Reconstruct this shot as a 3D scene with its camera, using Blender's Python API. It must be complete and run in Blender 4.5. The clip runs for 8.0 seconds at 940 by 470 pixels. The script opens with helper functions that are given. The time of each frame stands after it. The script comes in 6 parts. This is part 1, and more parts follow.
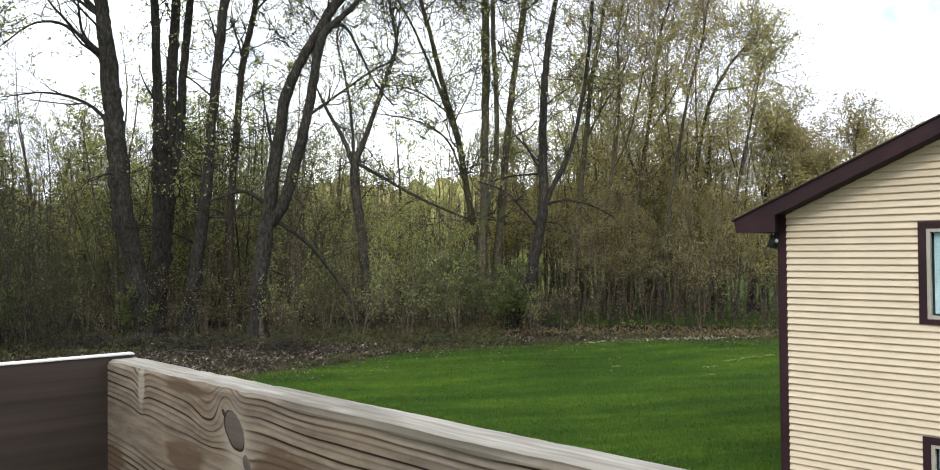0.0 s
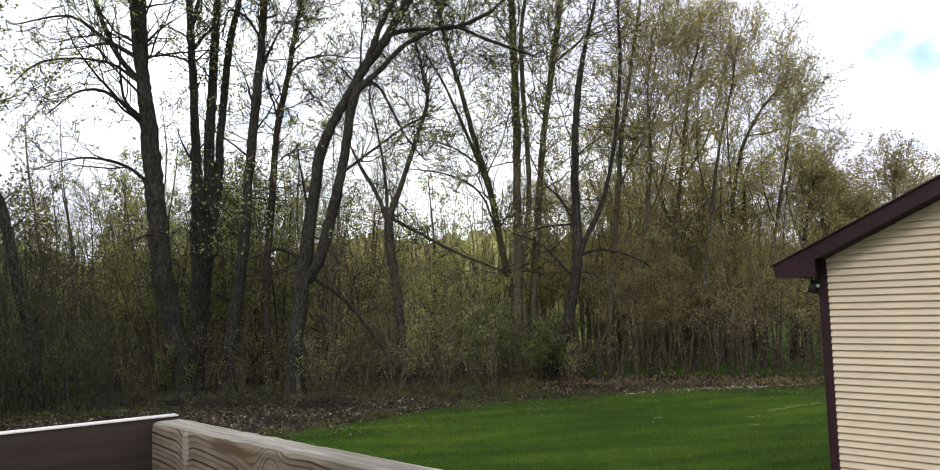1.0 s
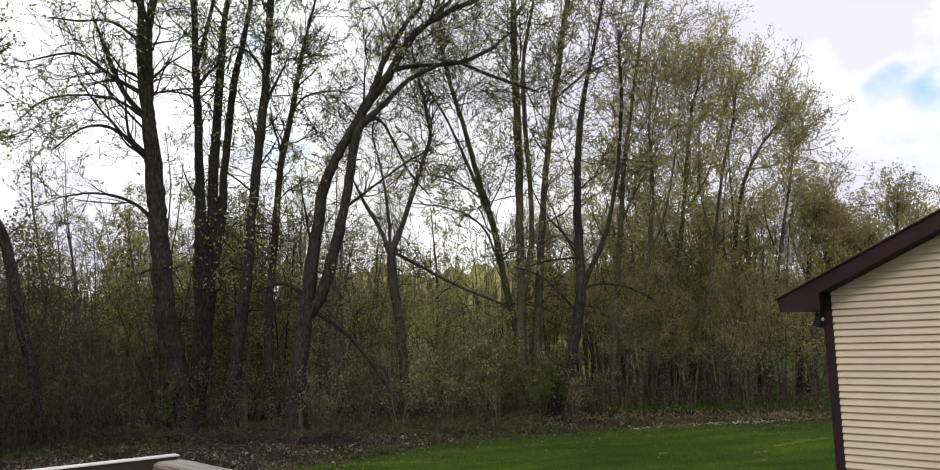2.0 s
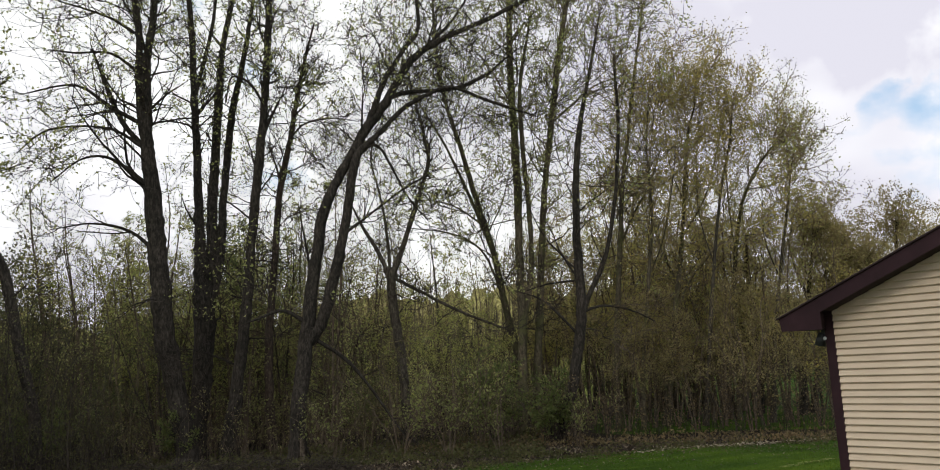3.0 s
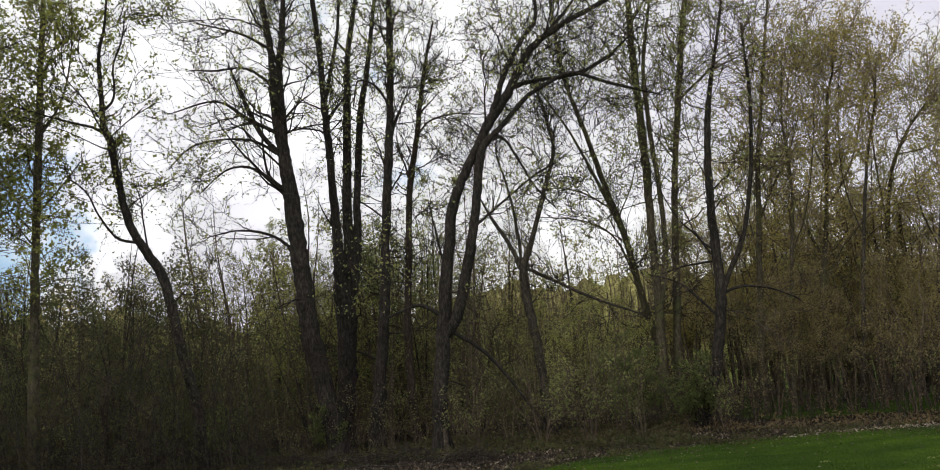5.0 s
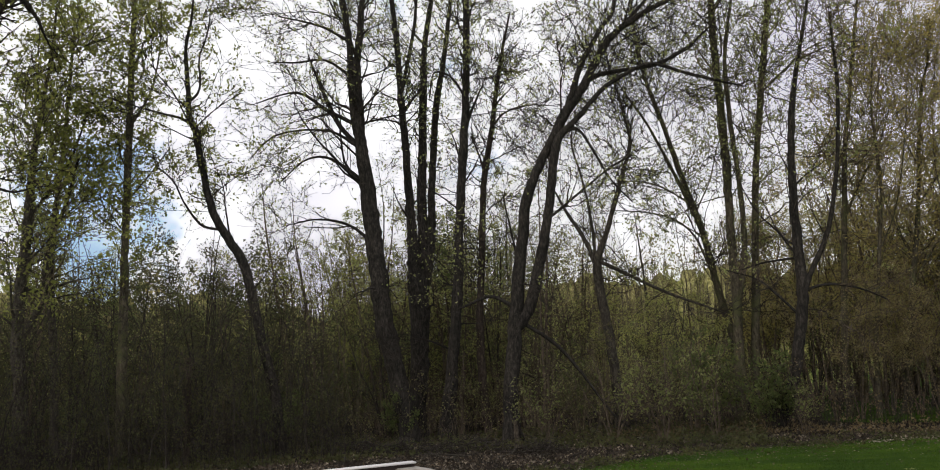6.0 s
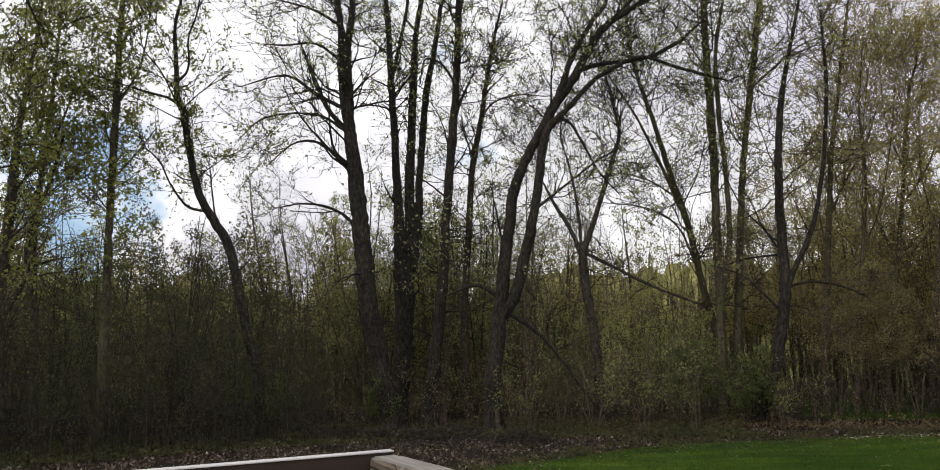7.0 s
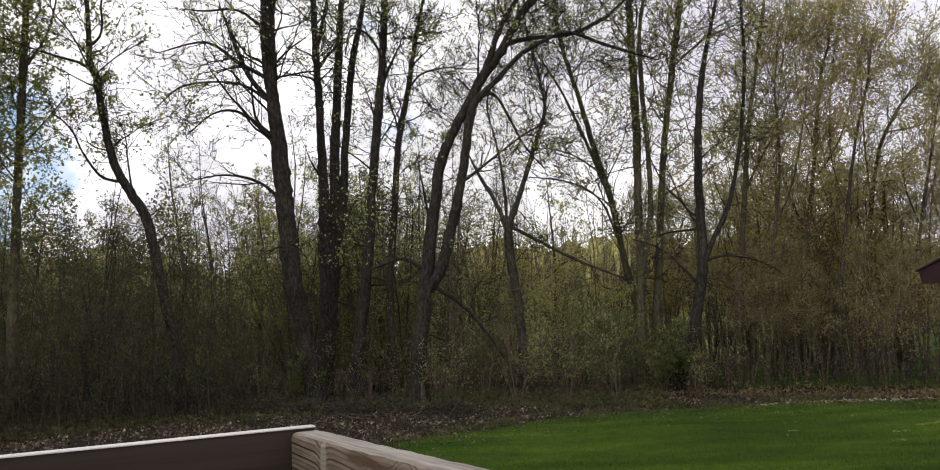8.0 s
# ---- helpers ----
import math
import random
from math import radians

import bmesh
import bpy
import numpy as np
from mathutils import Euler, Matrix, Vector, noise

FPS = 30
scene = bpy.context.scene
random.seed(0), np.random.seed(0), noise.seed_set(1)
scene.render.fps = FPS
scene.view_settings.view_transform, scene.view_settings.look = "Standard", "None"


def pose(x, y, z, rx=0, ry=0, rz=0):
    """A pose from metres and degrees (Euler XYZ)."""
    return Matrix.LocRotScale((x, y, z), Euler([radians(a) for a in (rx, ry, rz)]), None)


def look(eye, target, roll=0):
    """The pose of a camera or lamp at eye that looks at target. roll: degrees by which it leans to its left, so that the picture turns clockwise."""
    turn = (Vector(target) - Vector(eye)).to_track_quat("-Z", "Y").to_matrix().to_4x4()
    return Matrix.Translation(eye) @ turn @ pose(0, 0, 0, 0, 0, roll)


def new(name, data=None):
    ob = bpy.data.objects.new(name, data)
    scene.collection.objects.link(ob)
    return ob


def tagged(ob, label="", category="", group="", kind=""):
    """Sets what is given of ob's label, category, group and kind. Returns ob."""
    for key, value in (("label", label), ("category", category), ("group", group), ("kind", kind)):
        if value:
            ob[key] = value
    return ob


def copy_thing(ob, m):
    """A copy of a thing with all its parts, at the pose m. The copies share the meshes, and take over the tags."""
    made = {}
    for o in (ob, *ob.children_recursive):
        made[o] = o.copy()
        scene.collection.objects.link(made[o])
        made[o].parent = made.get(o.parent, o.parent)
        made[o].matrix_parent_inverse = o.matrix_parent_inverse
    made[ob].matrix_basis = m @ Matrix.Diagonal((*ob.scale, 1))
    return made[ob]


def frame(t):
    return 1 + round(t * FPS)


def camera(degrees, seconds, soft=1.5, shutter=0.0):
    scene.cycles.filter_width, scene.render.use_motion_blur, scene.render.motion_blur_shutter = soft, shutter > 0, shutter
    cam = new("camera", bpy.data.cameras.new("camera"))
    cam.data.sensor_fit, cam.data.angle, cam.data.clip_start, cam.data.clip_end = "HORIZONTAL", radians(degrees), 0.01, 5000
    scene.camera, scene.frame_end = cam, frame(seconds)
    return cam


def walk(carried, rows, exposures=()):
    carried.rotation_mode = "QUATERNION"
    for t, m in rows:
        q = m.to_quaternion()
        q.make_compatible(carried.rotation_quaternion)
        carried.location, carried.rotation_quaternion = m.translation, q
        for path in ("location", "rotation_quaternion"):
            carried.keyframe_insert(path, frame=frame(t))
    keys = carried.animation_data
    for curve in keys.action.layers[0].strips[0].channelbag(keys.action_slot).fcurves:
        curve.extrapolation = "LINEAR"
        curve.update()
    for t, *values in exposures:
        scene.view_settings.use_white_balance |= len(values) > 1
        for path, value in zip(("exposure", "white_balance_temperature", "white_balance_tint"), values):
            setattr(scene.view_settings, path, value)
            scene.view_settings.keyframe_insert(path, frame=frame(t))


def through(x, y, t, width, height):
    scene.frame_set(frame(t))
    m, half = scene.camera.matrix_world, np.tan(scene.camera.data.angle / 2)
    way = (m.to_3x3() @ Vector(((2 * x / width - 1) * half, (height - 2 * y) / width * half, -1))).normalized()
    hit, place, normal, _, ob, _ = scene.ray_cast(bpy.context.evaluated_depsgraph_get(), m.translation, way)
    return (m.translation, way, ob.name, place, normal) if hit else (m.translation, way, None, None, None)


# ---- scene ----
# ---- camera and walk ----
cam = camera(59.53, 8.0, soft=1.0, shutter=0.0)
# seconds, x, y, z, yaw, pitch, lean to the left
ROWS = [
    (0.0, 0.000, 0.0, 3.600, 0.000, 1.060, -0.550),
    (0.5, -0.002, 0.0, 3.602, 0.902, 2.961, -1.778),
    (1.0, -0.006, 0.0, 3.603, 2.298, 4.746, -1.831),
    (1.5, -0.006, 0.0, 3.606, 2.546, 5.995, -1.746),
    (3.0, -0.008, 0.0, 3.608, 2.306, 8.809, -2.910),
    (3.5, -0.010, 0.0, 3.608, 3.232, 9.090, -3.021),
    (4.0, -0.013, 0.0, 3.608, 5.119, 9.044, -3.790),
    (4.5, -0.016, 0.0, 3.607, 8.270, 8.796, -4.645),
    (6.0, -0.023, 0.0, 3.606, 16.630, 8.455, -3.114),
    (6.5, -0.024, 0.0, 3.608, 18.029, 8.332, -2.162),
    (7.0, -0.018, 0.0, 3.609, 15.735, 7.604, -1.739),
    (7.5, -0.014, 0.0, 3.609, 12.691, 6.579, -1.735),
    (8.0, -0.014, 0.0, 3.611, 10.626, 5.584, -2.051),
]


def aim(x, y, z, yaw, pitch, roll):
    ya, pi_ = radians(yaw), radians(pitch)
    ahead = Vector((-math.sin(ya) * math.cos(pi_), math.cos(ya) * math.cos(pi_), math.sin(pi_)))
    return look((x, y, z), Vector((x, y, z)) + ahead, roll)


# seconds, stops, kelvin, tint
EXPOSURES = [
    (0.0, 0.43, 6380, 2.8), (0.5, 0.28, 6440, 4.0), (1.0, -0.03, 6530, 6.5), (1.5, -0.19, 6620, 8.5), (3.0, -0.51, 6800, 7.5), (3.5, -0.52, 6800, 7),
    (4.5, -0.52, 6780, 8.5), (6.0, -0.56, 6750, 10.5), (6.5, -0.56, 6750, 10.5), (7.0, -0.54, 6750, 10.5), (8.0, -0.39, 6800, 11.5),
]
walk(cam, [(r[0], aim(*r[1:])) for r in ROWS], EXPOSURES)

# ---- world, sun ----
SUN_EL, SUN_AZ = 33.0, 212.0  # elevation; direction the light comes from, clockwise from +y
world = bpy.data.worlds.new("sky")
scene.world = world
world.use_nodes = True
wn, wl = world.node_tree.nodes, world.node_tree.links
wn.clear()
w_out = wn.new("ShaderNodeOutputWorld")
w_bg = wn.new("ShaderNodeBackground")
w_bg2 = wn.new("ShaderNodeBackground")
w_mix = wn.new("ShaderNodeMixShader")
w_sky = wn.new("ShaderNodeTexSky")
w_sky.sky_type = "NISHITA"
w_sky.sun_disc = False
w_sky.sun_elevation, w_sky.sun_rotation = radians(SUN_EL), radians(SUN_AZ)
w_co = wn.new("ShaderNodeTexCoord")
w_map = wn.new("ShaderNodeMapping")
w_map.inputs["Location"].default_value = (0.62, 0.35, 0.1)
w_map.inputs["Scale"].default_value = (1.0, 1.0, 1.9)
w_noise = wn.new("ShaderNodeTexNoise")
w_noise.inputs["Scale"].default_value = 2.3
w_noise.inputs["Detail"].default_value = 6.0
w_noise.inputs["Roughness"].default_value = 0.52
w_ramp = wn.new("ShaderNodeValToRGB")
w_ramp.color_ramp.elements[0].position, w_ramp.color_ramp.elements[1].position = 0.24, 0.36


# wind-torn edges: the direction is bent by a second noise
w_tear = wn.new("ShaderNodeTexNoise")
w_tear.inputs["Scale"].default_value = 15.0
w_tear.inputs["Detail"].default_value = 5.0
w_off = wn.new("ShaderNodeVectorMath")
w_off.operation = "MULTIPLY_ADD"
w_off.inputs[1].default_value, w_off.inputs[2].default_value = (0.24, 0.24, 0.14), (-0.12, -0.12, -0.07)
w_bent0 = wn.new("ShaderNodeVectorMath")
w_bent0.operation = "ADD"
w_bent = wn.new("ShaderNodeVectorMath")
w_bent.operation = "NORMALIZE"
wl.new(w_co.outputs["Generated"], w_tear.inputs["Vector"])
wl.new(w_tear.outputs["Color"], w_off.inputs[0])
wl.new(w_co.outputs["Generated"], w_bent0.inputs[0])
wl.new(w_off.outputs["Vector"], w_bent0.inputs[1])
wl.new(w_bent0.outputs["Vector"], w_bent.inputs[0])


def sky_gap(direction, width, depth):
    """How much a gap in the clouds round this direction thins them."""
    dot = wn.new("ShaderNodeVectorMath")
    dot.operation = "DOT_PRODUCT"
    dot.inputs[1].default_value = Vector(direction).normalized()
    wl.new(w_bent.outputs["Vector"], dot.inputs[0])
    ramp = wn.new("ShaderNodeMapRange")
    ramp.interpolation_type = "SMOOTHSTEP"
    ramp.inputs["From Min"].default_value, ramp.inputs["From Max"].default_value = math.cos(radians(width)), 1.0
    ramp.inputs["To Min"].default_value, ramp.inputs["To Max"].default_value = 0.0, depth
    wl.new(dot.outputs["Value"], ramp.inputs["Value"])
    return ramp.outputs["Result"]


# ragged smaller lumps on top of the broad cover
w_lumps = wn.new("ShaderNodeMath")
w_lumps.operation = "MULTIPLY_ADD"
w_lumps.inputs[1].default_value, w_lumps.inputs[2].default_value = 0.26, -0.13
wl.new(w_tear.outputs["Fac"], w_lumps.inputs[0])
w_torn = wn.new("ShaderNodeMath")
wl.new(w_noise.outputs["Fac"], w_torn.inputs[0])
wl.new(w_lumps.outputs[0], w_torn.inputs[1])
w_cover = w_torn.outputs[0]
for gap in (((0.445, 0.876, 0.190), 6.6, 0.225), ((-0.655, 0.736, 0.185), 8.0, 0.19), ((0.6, -0.5, 0.6), 26, 0.12), ((-0.5, -0.7, 0.5), 26, 0.12)):
    g = sky_gap(*gap)
    sub = wn.new("ShaderNodeMath")
    sub.operation = "SUBTRACT"
    wl.new(w_cover, sub.inputs[0])
    wl.new(g, sub.inputs[1])
    w_cover = sub.outputs[0]
w_noise2 = wn.new("ShaderNodeTexNoise")
w_noise2.inputs["Scale"].default_value = 1.7
w_noise2.inputs["Detail"].default_value = 4.0
w_cloud = wn.new("ShaderNodeValToRGB")
w_cloud.color_ramp.elements[0].position, w_cloud.color_ramp.elements[1].position = 0.38, 0.53
w_cloud.color_ramp.elements[0].color = (0.70, 0.70, 0.83, 1)
w_cloud.color_ramp.elements[1].color = (1.06, 1.08, 1.14, 1)
wl.new(w_co.outputs["Generated"], w_map.inputs["Vector"])
wl.new(w_map.outputs["Vector"], w_noise.inputs["Vector"])
wl.new(w_map.outputs["Vector"], w_noise2.inputs["Vector"])
wl.new(w_cover, w_ramp.inputs["Fac"])
# a thicker grey bank of cloud
w_bank = wn.new("ShaderNodeMath")
w_bank.operation = "SUBTRACT"
wl.new(w_noise2.outputs["Fac"], w_bank.inputs[0])
wl.new(sky_gap((0.40, 0.825, 0.42), 9.0, 0.24), w_bank.inputs[1])
wl.new(w_bank.outputs[0], w_cloud.inputs["Fac"])
wl.new(w_sky.outputs["Color"], w_bg.inputs["Color"])
w_bg.inputs["Strength"].default_value = 0.15
w_veil = wn.new("ShaderNodeMix")
w_veil.data_type = "RGBA"
w_veil.inputs[6].default_value = (0.45, 0.67, 0.97, 1)
wl.new(w_ramp.outputs["Color"], w_veil.inputs[0])
wl.new(w_cloud.outputs["Color"], w_veil.inputs[7])
wl.new(w_veil.outputs[2], w_bg2.inputs["Color"])
w_bg2.inputs["Strength"].default_value = 1.6
w_thin = wn.new("ShaderNodeMapRange")
w_thin.inputs["To Min"].default_value = 0.6
wl.new(w_ramp.outputs["Color"], w_thin.inputs["Value"])
wl.new(w_thin.outputs["Result"], w_mix.inputs["Fac"])
wl.new(w_bg.outputs["Background"], w_mix.inputs[1])
wl.new(w_bg2.outputs["Background"], w_mix.inputs[2])
wl.new(w_mix.outputs["Shader"], w_out.inputs["Surface"])

sun = new("sun", bpy.data.lights.new("sun", "SUN"))
sun.data.energy, sun.data.angle, sun.data.color = 1.0, radians(14), (1.0, 0.95, 0.87)
_az, _el = radians(SUN_AZ), radians(SUN_EL)
sun.matrix_world = look((60 * math.sin(_az) * math.cos(_el), 60 * math.cos(_az) * math.cos(_el), 60 * math.sin(_el)), (0, 0, 0))

# ---- materials ----
def material(name, colour, rough=0.8, spec=0.3, metal=0.0):
    m = bpy.data.materials.new(name)
    m.use_nodes = True
    n, l = m.node_tree.nodes, m.node_tree.links
    b = n["Principled BSDF"]
    b.inputs["Base Color"].default_value = (*colour, 1)
    b.inputs["Roughness"].default_value = rough
    b.inputs["Specular IOR Level"].default_value = spec
    b.inputs["Metallic"].default_value = metal
    return m, n, l, b


def noise_node(n, l, vec, scale, detail=4.0, rough=0.55, stretch=None):
    t = n.new("ShaderNodeTexNoise")
    t.inputs["Scale"].default_value = scale
    t.inputs["Detail"].default_value = detail
    t.inputs["Roughness"].default_value = rough
    if stretch:
        mp = n.new("ShaderNodeMapping")
        mp.inputs["Scale"].default_value = stretch
        l.new(vec, mp.inputs["Vector"])
        vec = mp.outputs["Vector"]
    l.new(vec, t.inputs["Vector"])
    return t.outputs["Fac"]


def ramp_node(n, l, fac, stops):
    r = n.new("ShaderNodeValToRGB")
    e = r.color_ramp.elements
    while len(e) < len(stops):
        e.new(0.5)
    for k, (p, c) in enumerate(stops):
        e[k].position = p
        e[k].color = (*c, 1)
    l.new(fac, r.inputs["Fac"])
    return r.outputs["Color"]


def mix_node(n, l, fac, a, b, mode="MIX"):
    x = n.new("ShaderNodeMix")
    x.data_type, x.blend_type = "RGBA", mode
    for sock, v in ((x.inputs[0], fac), (x.inputs[6], a), (x.inputs[7], b)):
        if isinstance(v, (int, float)):
            sock.default_value = v
        elif isinstance(v, tuple):
            sock.default_value = (*v, 1)
        else:
            l.new(v, sock)
    return x.outputs[2]


def math_node(n, l, op, a, b=None, c=None):
    x = n.new("ShaderNodeMath")
    x.operation = op
    for k, v in enumerate((a, b, c)):
        if v is None:
            continue
        if isinstance(v, (int, float)):
            x.inputs[k].default_value = v
        else:
            l.new(v, x.inputs[k])
    return x.outputs[0]


def bump_node(n, l, bsdf, height, strength=0.3, dist=0.01):
    bp = n.new("ShaderNodeBump")
    bp.inputs["Strength"].default_value = strength
    bp.inputs["Distance"].default_value = dist
    l.new(height, bp.inputs["Height"])
    l.new(bp.outputs["Normal"], bsdf.inputs["Normal"])


def coords(n, kind="Object"):
    return n.new("ShaderNodeTexCoord").outputs[kind]


def bark_material(name, dark, light, moss=None):
    m, n, l, b = material(name, dark, 0.92, 0.15)
    v = coords(n)
    ridges = noise_node(n, l, v, 11.0, 6.0, 0.7, (1, 1, 0.36))
    patch = noise_node(n, l, v, 0.9, 3.0)
    col = ramp_node(n, l, ridges, [(0.36, tuple(c * 0.45 for c in dark)), (0.5, dark), (0.68, light)])
    tint = ramp_node(n, l, patch, [(0.35, (0.75, 0.74, 0.72)), (0.65, (1.15, 1.1, 1.05))])
    col = mix_node(n, l, 1.0, col, tint, "MULTIPLY")
    if moss:
        ms = ramp_node(n, l, noise_node(n, l, v, 2.2, 5.0, 0.6, (1, 1, 0.5)), [(0.47, (0, 0, 0)), (0.62, (1, 1, 1))])
        col = mix_node(n, l, ms, col, moss)
    l.new(col, b.inputs["Base Color"])
    bump_node(n, l, b, ridges, 0.9, 0.04)
    return m


def leaf_material(name, colours, through=0.55):
    """Thin leaves: some light passes; the colour varies from leaf to leaf and by clump."""
    m, n, l, b = material(name, colours[0], 0.6, 0.25)
    g = n.new("ShaderNodeNewGeometry")
    v = coords(n)
    rnd = g.outputs["Random Per Island"]
    k = len(colours)
    col = ramp_node(n, l, rnd, [(i / max(1, k - 1), c) for i, c in enumerate(colours)])
    clump = ramp_node(n, l, noise_node(n, l, v, 0.55, 3.0), [(0.3, (0.7, 0.72, 0.7)), (0.7, (1.25, 1.2, 1.1))])
    col = mix_node(n, l, 1.0, col, clump, "MULTIPLY")
    l.new(col, b.inputs["Base Color"])
    tr = n.new("ShaderNodeBsdfTranslucent")
    l.new(col, tr.inputs["Color"])
    mx = n.new("ShaderNodeMixShader")
    mx.inputs[0].default_value = through
    l.new(b.outputs["BSDF"], mx.inputs[1])
    l.new(tr.outputs["BSDF"], mx.inputs[2])
    l.new(mx.outputs["Shader"], n["Material Output"].inputs["Surface"])
    return m


BARK_DARK = bark_material("bark_dark", (0.030, 0.0268, 0.0230), (0.075, 0.0675, 0.0575))
BARK_GREY = bark_material("bark_grey", (0.058, 0.052, 0.042), (0.130, 0.117, 0.094))
BARK_GREEN = bark_material("bark_green", (0.085, 0.074, 0.052), (0.17, 0.152, 0.11), (0.09, 0.092, 0.042))
BARK_PALE = bark_material("bark_pale", (0.085, 0.07, 0.055), (0.18, 0.155, 0.125))
BARK_RED = bark_material("bark_red", (0.052, 0.041, 0.033), (0.110, 0.088, 0.070))
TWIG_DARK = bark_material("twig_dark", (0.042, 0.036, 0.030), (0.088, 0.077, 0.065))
TWIG_OLIVE = bark_material("twig_olive", (0.17, 0.145, 0.09), (0.27, 0.235, 0.15))
TWIG_BROWN = bark_material("twig_brown", (0.118, 0.094, 0.070), (0.200, 0.164, 0.124))
TWIG_GOLD = bark_material("twig_gold", (0.25, 0.205, 0.12), (0.37, 0.31, 0.19))
LEAF_BUD = leaf_material("leaf_bud", [(0.345, 0.385, 0.140), (0.40, 0.44, 0.165), (0.285, 0.325, 0.115), (0.43, 0.43, 0.20)], 0.6)
LEAF_GREEN = leaf_material("leaf_green", [(0.130, 0.168, 0.058), (0.170, 0.208, 0.070), (0.105, 0.132, 0.050), (0.225, 0.240, 0.092)])
LEAF_OLIVE = leaf_material("leaf_olive", [(0.44, 0.385, 0.135), (0.38, 0.355, 0.125), (0.50, 0.415, 0.15), (0.33, 0.33, 0.115)], 0.6)
LEAF_GOLD = leaf_material("leaf_gold", [(0.54, 0.45, 0.15), (0.46, 0.43, 0.15), (0.59, 0.47, 0.155), (0.42, 0.43, 0.15)], 0.65)
LEAF_YELLOW = leaf_material("leaf_yellow", [(0.46, 0.47, 0.165), (0.38, 0.42, 0.14), (0.52, 0.49, 0.19)], 0.65)
LEAF_BROWN = leaf_material("leaf_brown", [(0.345, 0.292, 0.140), (0.280, 0.240, 0.122), (0.395, 0.330, 0.160), (0.305, 0.310, 0.125)])
LEAF_DUSK = leaf_material("leaf_dusk", [(0.195, 0.150, 0.088), (0.150, 0.112, 0.068), (0.240, 0.185, 0.104), (0.180, 0.160, 0.078)])
LEAF_MID = leaf_material("leaf_mid", [(0.295, 0.295, 0.122), (0.238, 0.234, 0.102), (0.355, 0.345, 0.155), (0.295, 0.245, 0.130)], 0.68)
LEAF_PALE = leaf_material("leaf_pale", [(0.26, 0.29, 0.11), (0.20, 0.23, 0.08), (0.33, 0.35, 0.15)], 0.6)
LEAF_FRESH = leaf_material("leaf_fresh", [(0.25, 0.285, 0.075), (0.33, 0.36, 0.09), (0.19, 0.215, 0.062), (0.42, 0.42, 0.13)], 0.6)
# pale yellow-green: sunlight on the far belt is put into the leaf colour
LEAF_FAR = leaf_material("leaf_far", [(0.33, 0.31, 0.115), (0.255, 0.24, 0.096), (0.39, 0.365, 0.13), (0.20, 0.175, 0.085)], 0.55)
# dark leaf tones; in the left understory they carry the wood's inner shade
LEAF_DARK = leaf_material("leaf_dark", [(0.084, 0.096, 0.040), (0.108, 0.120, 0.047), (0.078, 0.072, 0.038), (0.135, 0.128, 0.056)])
LITTER = leaf_material("dead_leaves", [(0.058, 0.043, 0.030), (0.095, 0.072, 0.049), (0.032, 0.024, 0.018), (0.28, 0.235, 0.18)], 0.1)
DRY_GRASS = leaf_material("dry_grass", [(0.15, 0.19, 0.055), (0.22, 0.235, 0.09), (0.12, 0.16, 0.04)], 0.2)
PALE_CHIP = leaf_material("pale_chips", [(0.26, 0.22, 0.165), (0.36, 0.32, 0.25), (0.16, 0.13, 0.095), (0.44, 0.40, 0.33)], 0.1)
GRASS = leaf_material("grass_blades", [(0.040, 0.085, 0.005), (0.054, 0.107, 0.007), (0.029, 0.065, 0.0045), (0.096, 0.132, 0.015)], 0.3)


def add_lanes(m):
    """Mowing lanes and paler worn streaks across the lawn."""
    n, l = m.node_tree.nodes, m.node_tree.links
    b = n["Principled BSDF"]
    old = b.inputs["Base Color"].links[0].from_socket
    v = coords(n)
    turn = n.new("ShaderNodeVectorRotate")
    turn.rotation_type = "Z_AXIS"
    turn.inputs["Angle"].default_value = radians(-14)
    l.new(v, turn.inputs["Vector"])
    lanes = noise_node(n, l, turn.outputs["Vector"], 1.0, 4.0, 0.6, (0.16, 0.62, 0.3))
    col = mix_node(n, l, 1.0, old, ramp_node(n, l, lanes, [(0.36, (0.66, 0.74, 0.75)), (0.50, (1.0, 1.0, 1.0)), (0.66, (1.6, 1.40, 1.45))]), "MULTIPLY")
    for k in list(old.links):
        if k.to_node.type in ("BSDF_PRINCIPLED", "BSDF_TRANSLUCENT"):
            l.new(col, k.to_socket)


add_lanes(GRASS)


